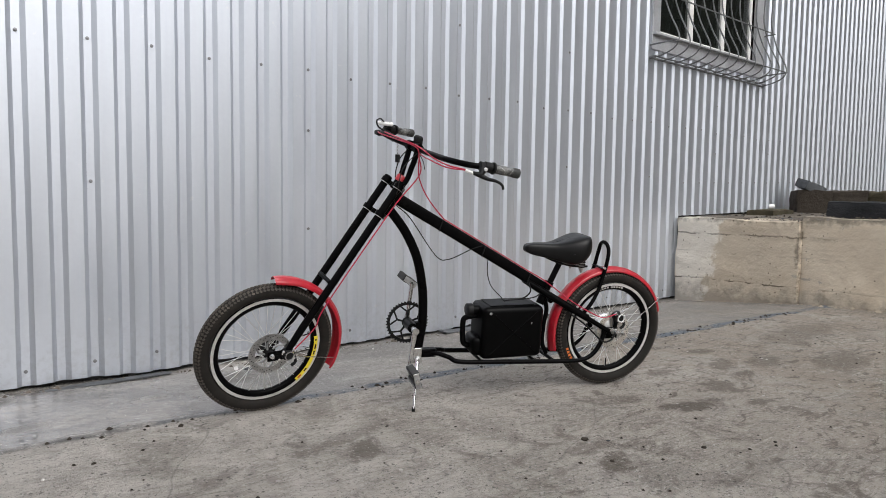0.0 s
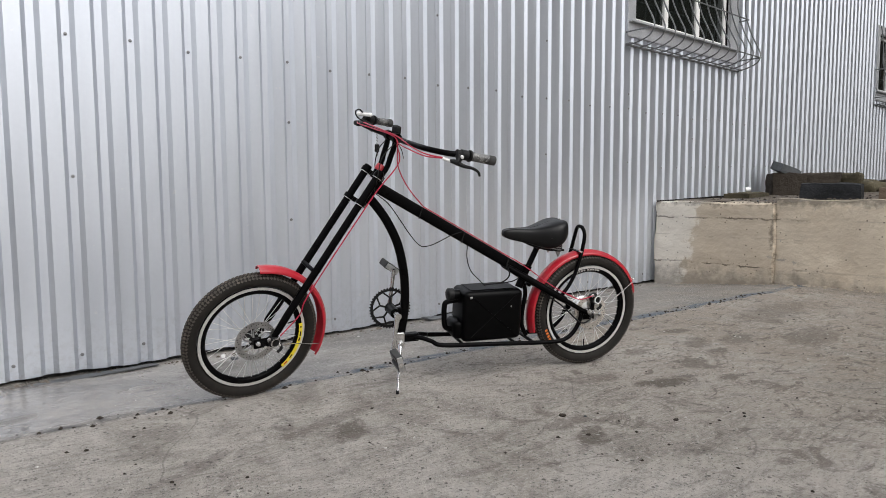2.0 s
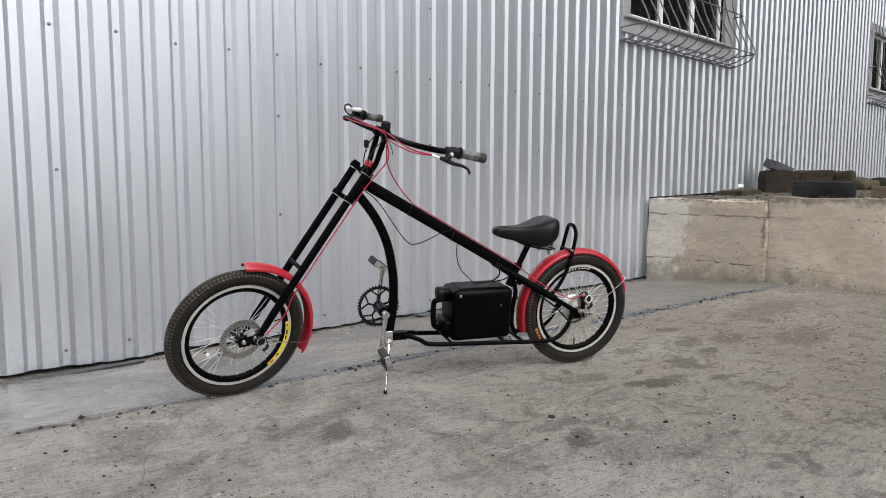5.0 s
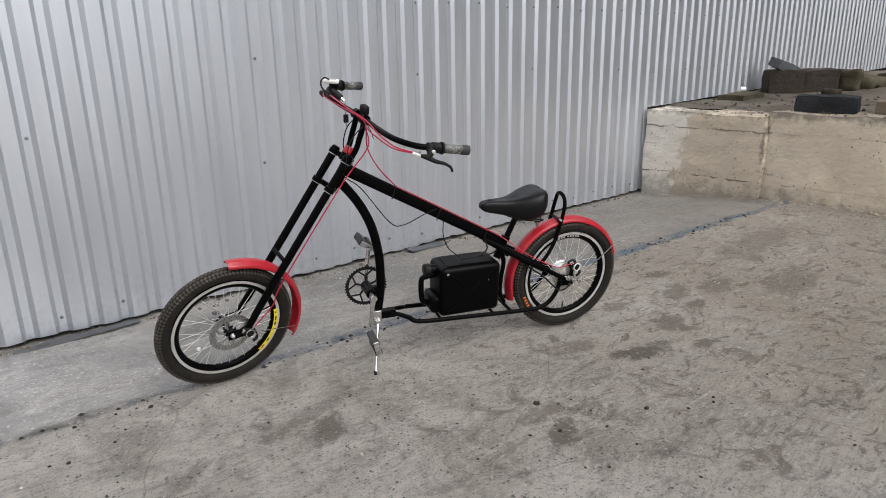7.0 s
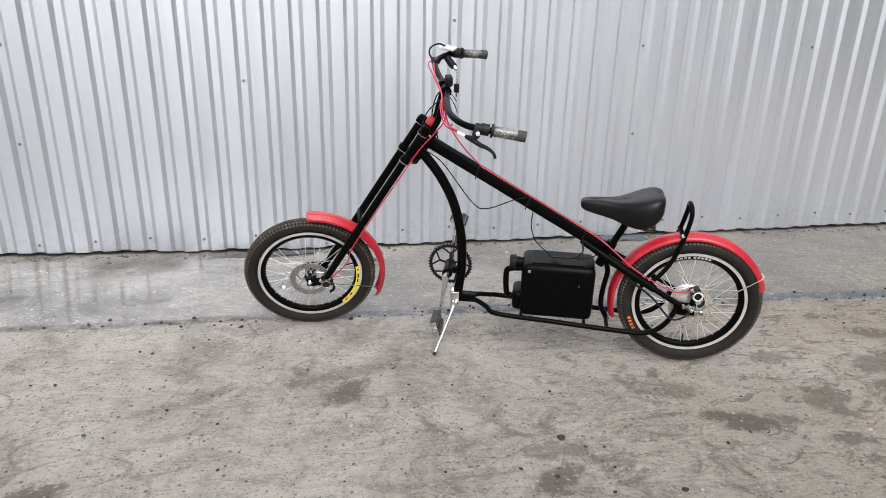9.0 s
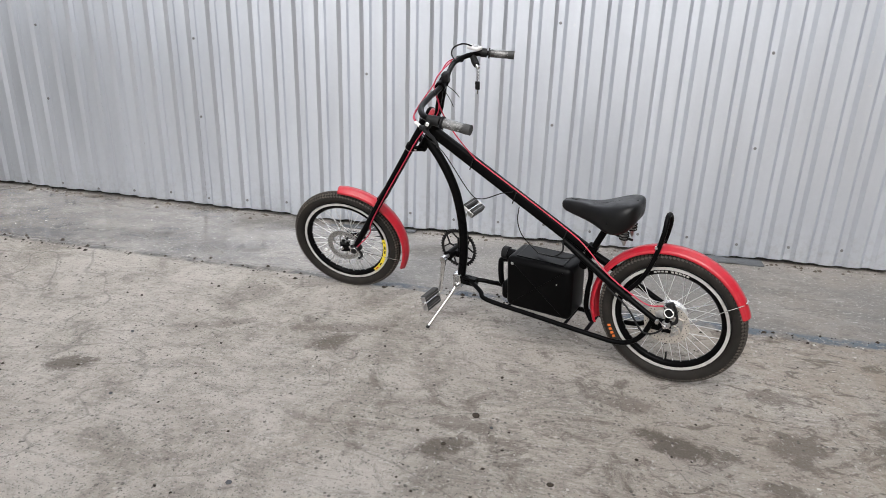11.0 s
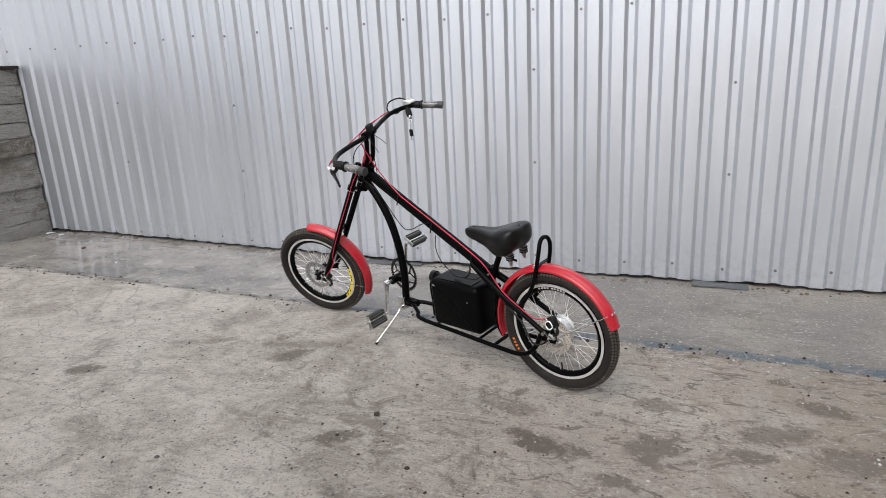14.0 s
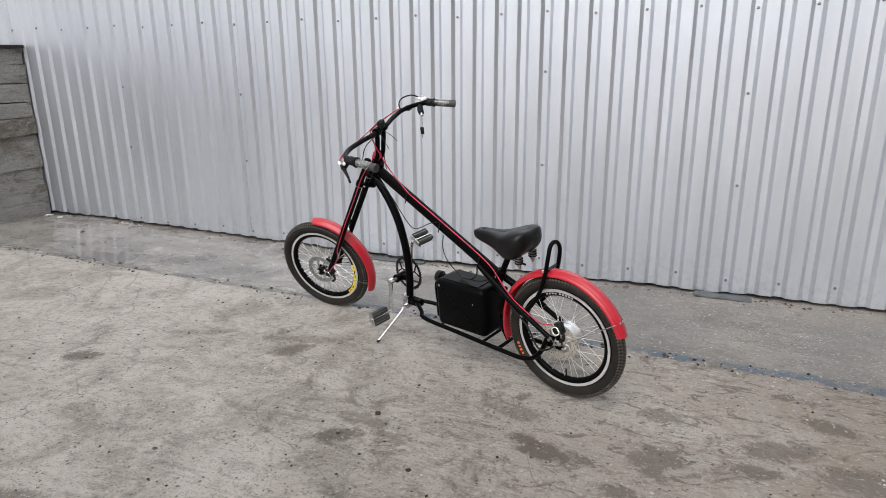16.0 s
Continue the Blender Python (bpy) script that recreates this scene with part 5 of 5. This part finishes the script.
# loose chips that stand out on the concrete
CHIPS = [(1.756, 1.487, 0.018, 0), (1.675, 1.305, 0.011, 0), (1.82, 1.43, 0.009, 1), (2.034, 1.178, 0.014, 0), (1.085, 0.963, 0.013, 1), (1.066, 1.671, 0.007, 2), 
         (3.148, 2.386, 0.009, 2), (1.82, 1.77, 0.010, 0), (1.30, 1.90, 0.008, 0), (0.62, 1.75, 0.008, 0), (0.43, 1.30, 0.009, 1), (2.2, 3.6, 0.012, 2), (1.32, 3.55, 0.03, 1), (-2.09, 3.36, 0.028, 0), (0.3, 2.3, 0.010, 0), (0.25, 0.95, 0.010, 2), (0.42, 0.88, 0.008, 2), (-0.1, 1.1, 0.011, 2), (0.62, 0.45, 0.016, 1), (1.25, 0.6, 0.009, 0), (0.2, 1.75, 0.010, 1), (2.3, 1.05, 0.009, 0), (2.85, 1.35, 0.008, 2), (0.0, 2.1, 0.009, 0)]
kinds = (STONE, SLATE, PALE)
for i, (x, y, r, k) in enumerate(CHIPS):
    ob = part("loose_stone", small_stone(i, r * 0.85, 0.4), kinds[k])
    ob.location = (x, y, ground_height(x, y) + r * 0.22)
    tagged(ob, ("dark loose stone chip lying on the concrete", "grey loose pebble lying on the concrete", "pale loose chip lying on the concrete")[k], "stone", "loose stones on the yard")


def scatter(name, count, seed, size, mat, label, area, height=ground_height):
    """Many tiny chips joined into one object."""
    rnd = random.Random(seed)
    verts, faces = [], []
    octa = ((0, 2, 4), (2, 1, 4), (1, 3, 4), (3, 0, 4), (0, 5, 2), (2, 5, 1), (1, 5, 3), (3, 5, 0))
    for _ in range(count):
        x, y = area(rnd)
        r = size * (0.4 + rnd.random() ** 3 * 1.6)
        z = height(x, y) + r * 0.2
        a = rnd.random() * 6.3
        ca, sa, s = math.cos(a), math.sin(a), 0.6 + rnd.random() * 0.8
        b = len(verts)
        for dx, dy, dz in ((r, 0, 0), (-r, 0, 0), (0, r * s, 0), (0, -r * s, 0), (0, 0, r * 0.7), (0, 0, -r * 0.7)):
            verts.append((x + dx * ca - dy * sa, y + dx * sa + dy * ca, z + dz))
        faces += [tuple(b + i for i in f) for f in octa]
    return tagged(mesh_object(name, verts, faces, mat), label, "gravel", kind="stuff")


scatter("grit", 900, 5, 0.0040, STONE, "fine dark grit scattered over the concrete", lambda r: (r.uniform(-2.5, 4.5), r.uniform(-0.2, 2.4)))
scatter("grit", 520, 6, 0.0038, PALE, "fine pale grit scattered over the concrete", lambda r: (r.uniform(-2.5, 4.5), r.uniform(-0.2, 3.6)))
scatter("gravel", 380, 7, 0.007, STONE, "dirt and small gravel along the joint", lambda r: (lambda x: (x, joint(x) + r.gauss(0, 0.035)))(r.uniform(-2.5, 5.5)))
scatter("gravel", 420, 8, 0.009, EARTH, "dirt and small gravel at the foot of the wall", lambda r: (r.uniform(-3.0, 6.0), 3.84 - abs(r.gauss(0, 0.06))))
scatter("gravel", 300, 9, 0.010, RETAIN, "crumbled concrete at the foot of the retaining wall", lambda r: (6.12 - abs(r.gauss(0, 0.05)), r.uniform(0.2, 3.8)))

scatter("rubble", 700, 10, 0.011, STONE, "dark rubble and clods on the raised ground", lambda r: (6.55 + abs(r.gauss(0, 1.8)), r.uniform(0.0, 3.8)), terrace_height)
scatter("rubble", 90, 11, 0.009, SLATE, "grey broken chips on the raised ground", lambda r: (6.45 + abs(r.gauss(0, 1.0)), r.uniform(0.3, 3.8)), terrace_height)
scatter("rubble", 300, 12, 0.008, EARTH, "crumbled earth along the wall's upper edge", lambda r: (6.30 + r.gauss(0, 0.10), r.uniform(0.3, 3.7)), lambda x, y: (0.775 if y < 2.59 else 0.735))

# dark metal plate and folded strips at the foot of the sheets
bm = bmesh.new()
outline = ((-0.36, -0.055), (0.10, -0.058), (0.36, -0.028), (0.36, 0.05), (-0.40, 0.06))
lower, upper = ([bm.verts.new((px, py, pz)) for px, py in outline] for pz in (-0.002, 0.003))
bm.faces.new(lower[::-1])
bm.faces.new(upper)
for q in range(5):
    bm.faces.new((lower[q], lower[(q + 1) % 5], upper[(q + 1) % 5], upper[q]))
plate = part("metal_plate", bm, SLATE)
plate.matrix_world = Matrix.Translation((0.61, 3.80, ground_height(0.61, 3.80) + 0.004)) @ Matrix.Rotation(radians(0.5), 4, "Z") @ Matrix.Rotation(radians(-5.5), 4, "X")
tagged(plate, "dark flat metal plate lying along the wall's foot", "metal plate")
strip = part("felt_strip", rough_block((-0.18, -0.05, -0.006), (0.18, 0.05, 0.006), 0.02, 0.022, 77, None, 0.006), SLATE)
strip.location = (3.12, 3.80, ground_height(3.12, 3.80) + 0.016)
tagged(strip, "crumpled grey roofing felt strip at the wall's foot", "felt strip")

for px, py, turn in ((-2.98, 3.74, 20), (-2.80, 3.70, -35)):
    scrap = part("paper_scrap", rough_block((-0.035, -0.022, -0.003), (0.035, 0.022, 0.003), 0.012, 0.014, 80 + turn, None, 0.003), WHITE)
    scrap.matrix_world = Matrix.Translation((px, py, ground_height(px, py) + 0.008)) @ Matrix.Rotation(radians(turn), 4, "Z")
    tagged(scrap, "crumpled white paper scrap at the wall's corner", "litter")

# unseen dark slab, added far off so that the sheet flats reflect it
far = part("east_reflection_slab", box((22.0, -45.0, 0.0), (22.4, 3.9, 15.0)), STONE)
tagged(far, "plain dark slab, added unseen, that darkens reflections in the sheets", "wall", kind="structure")
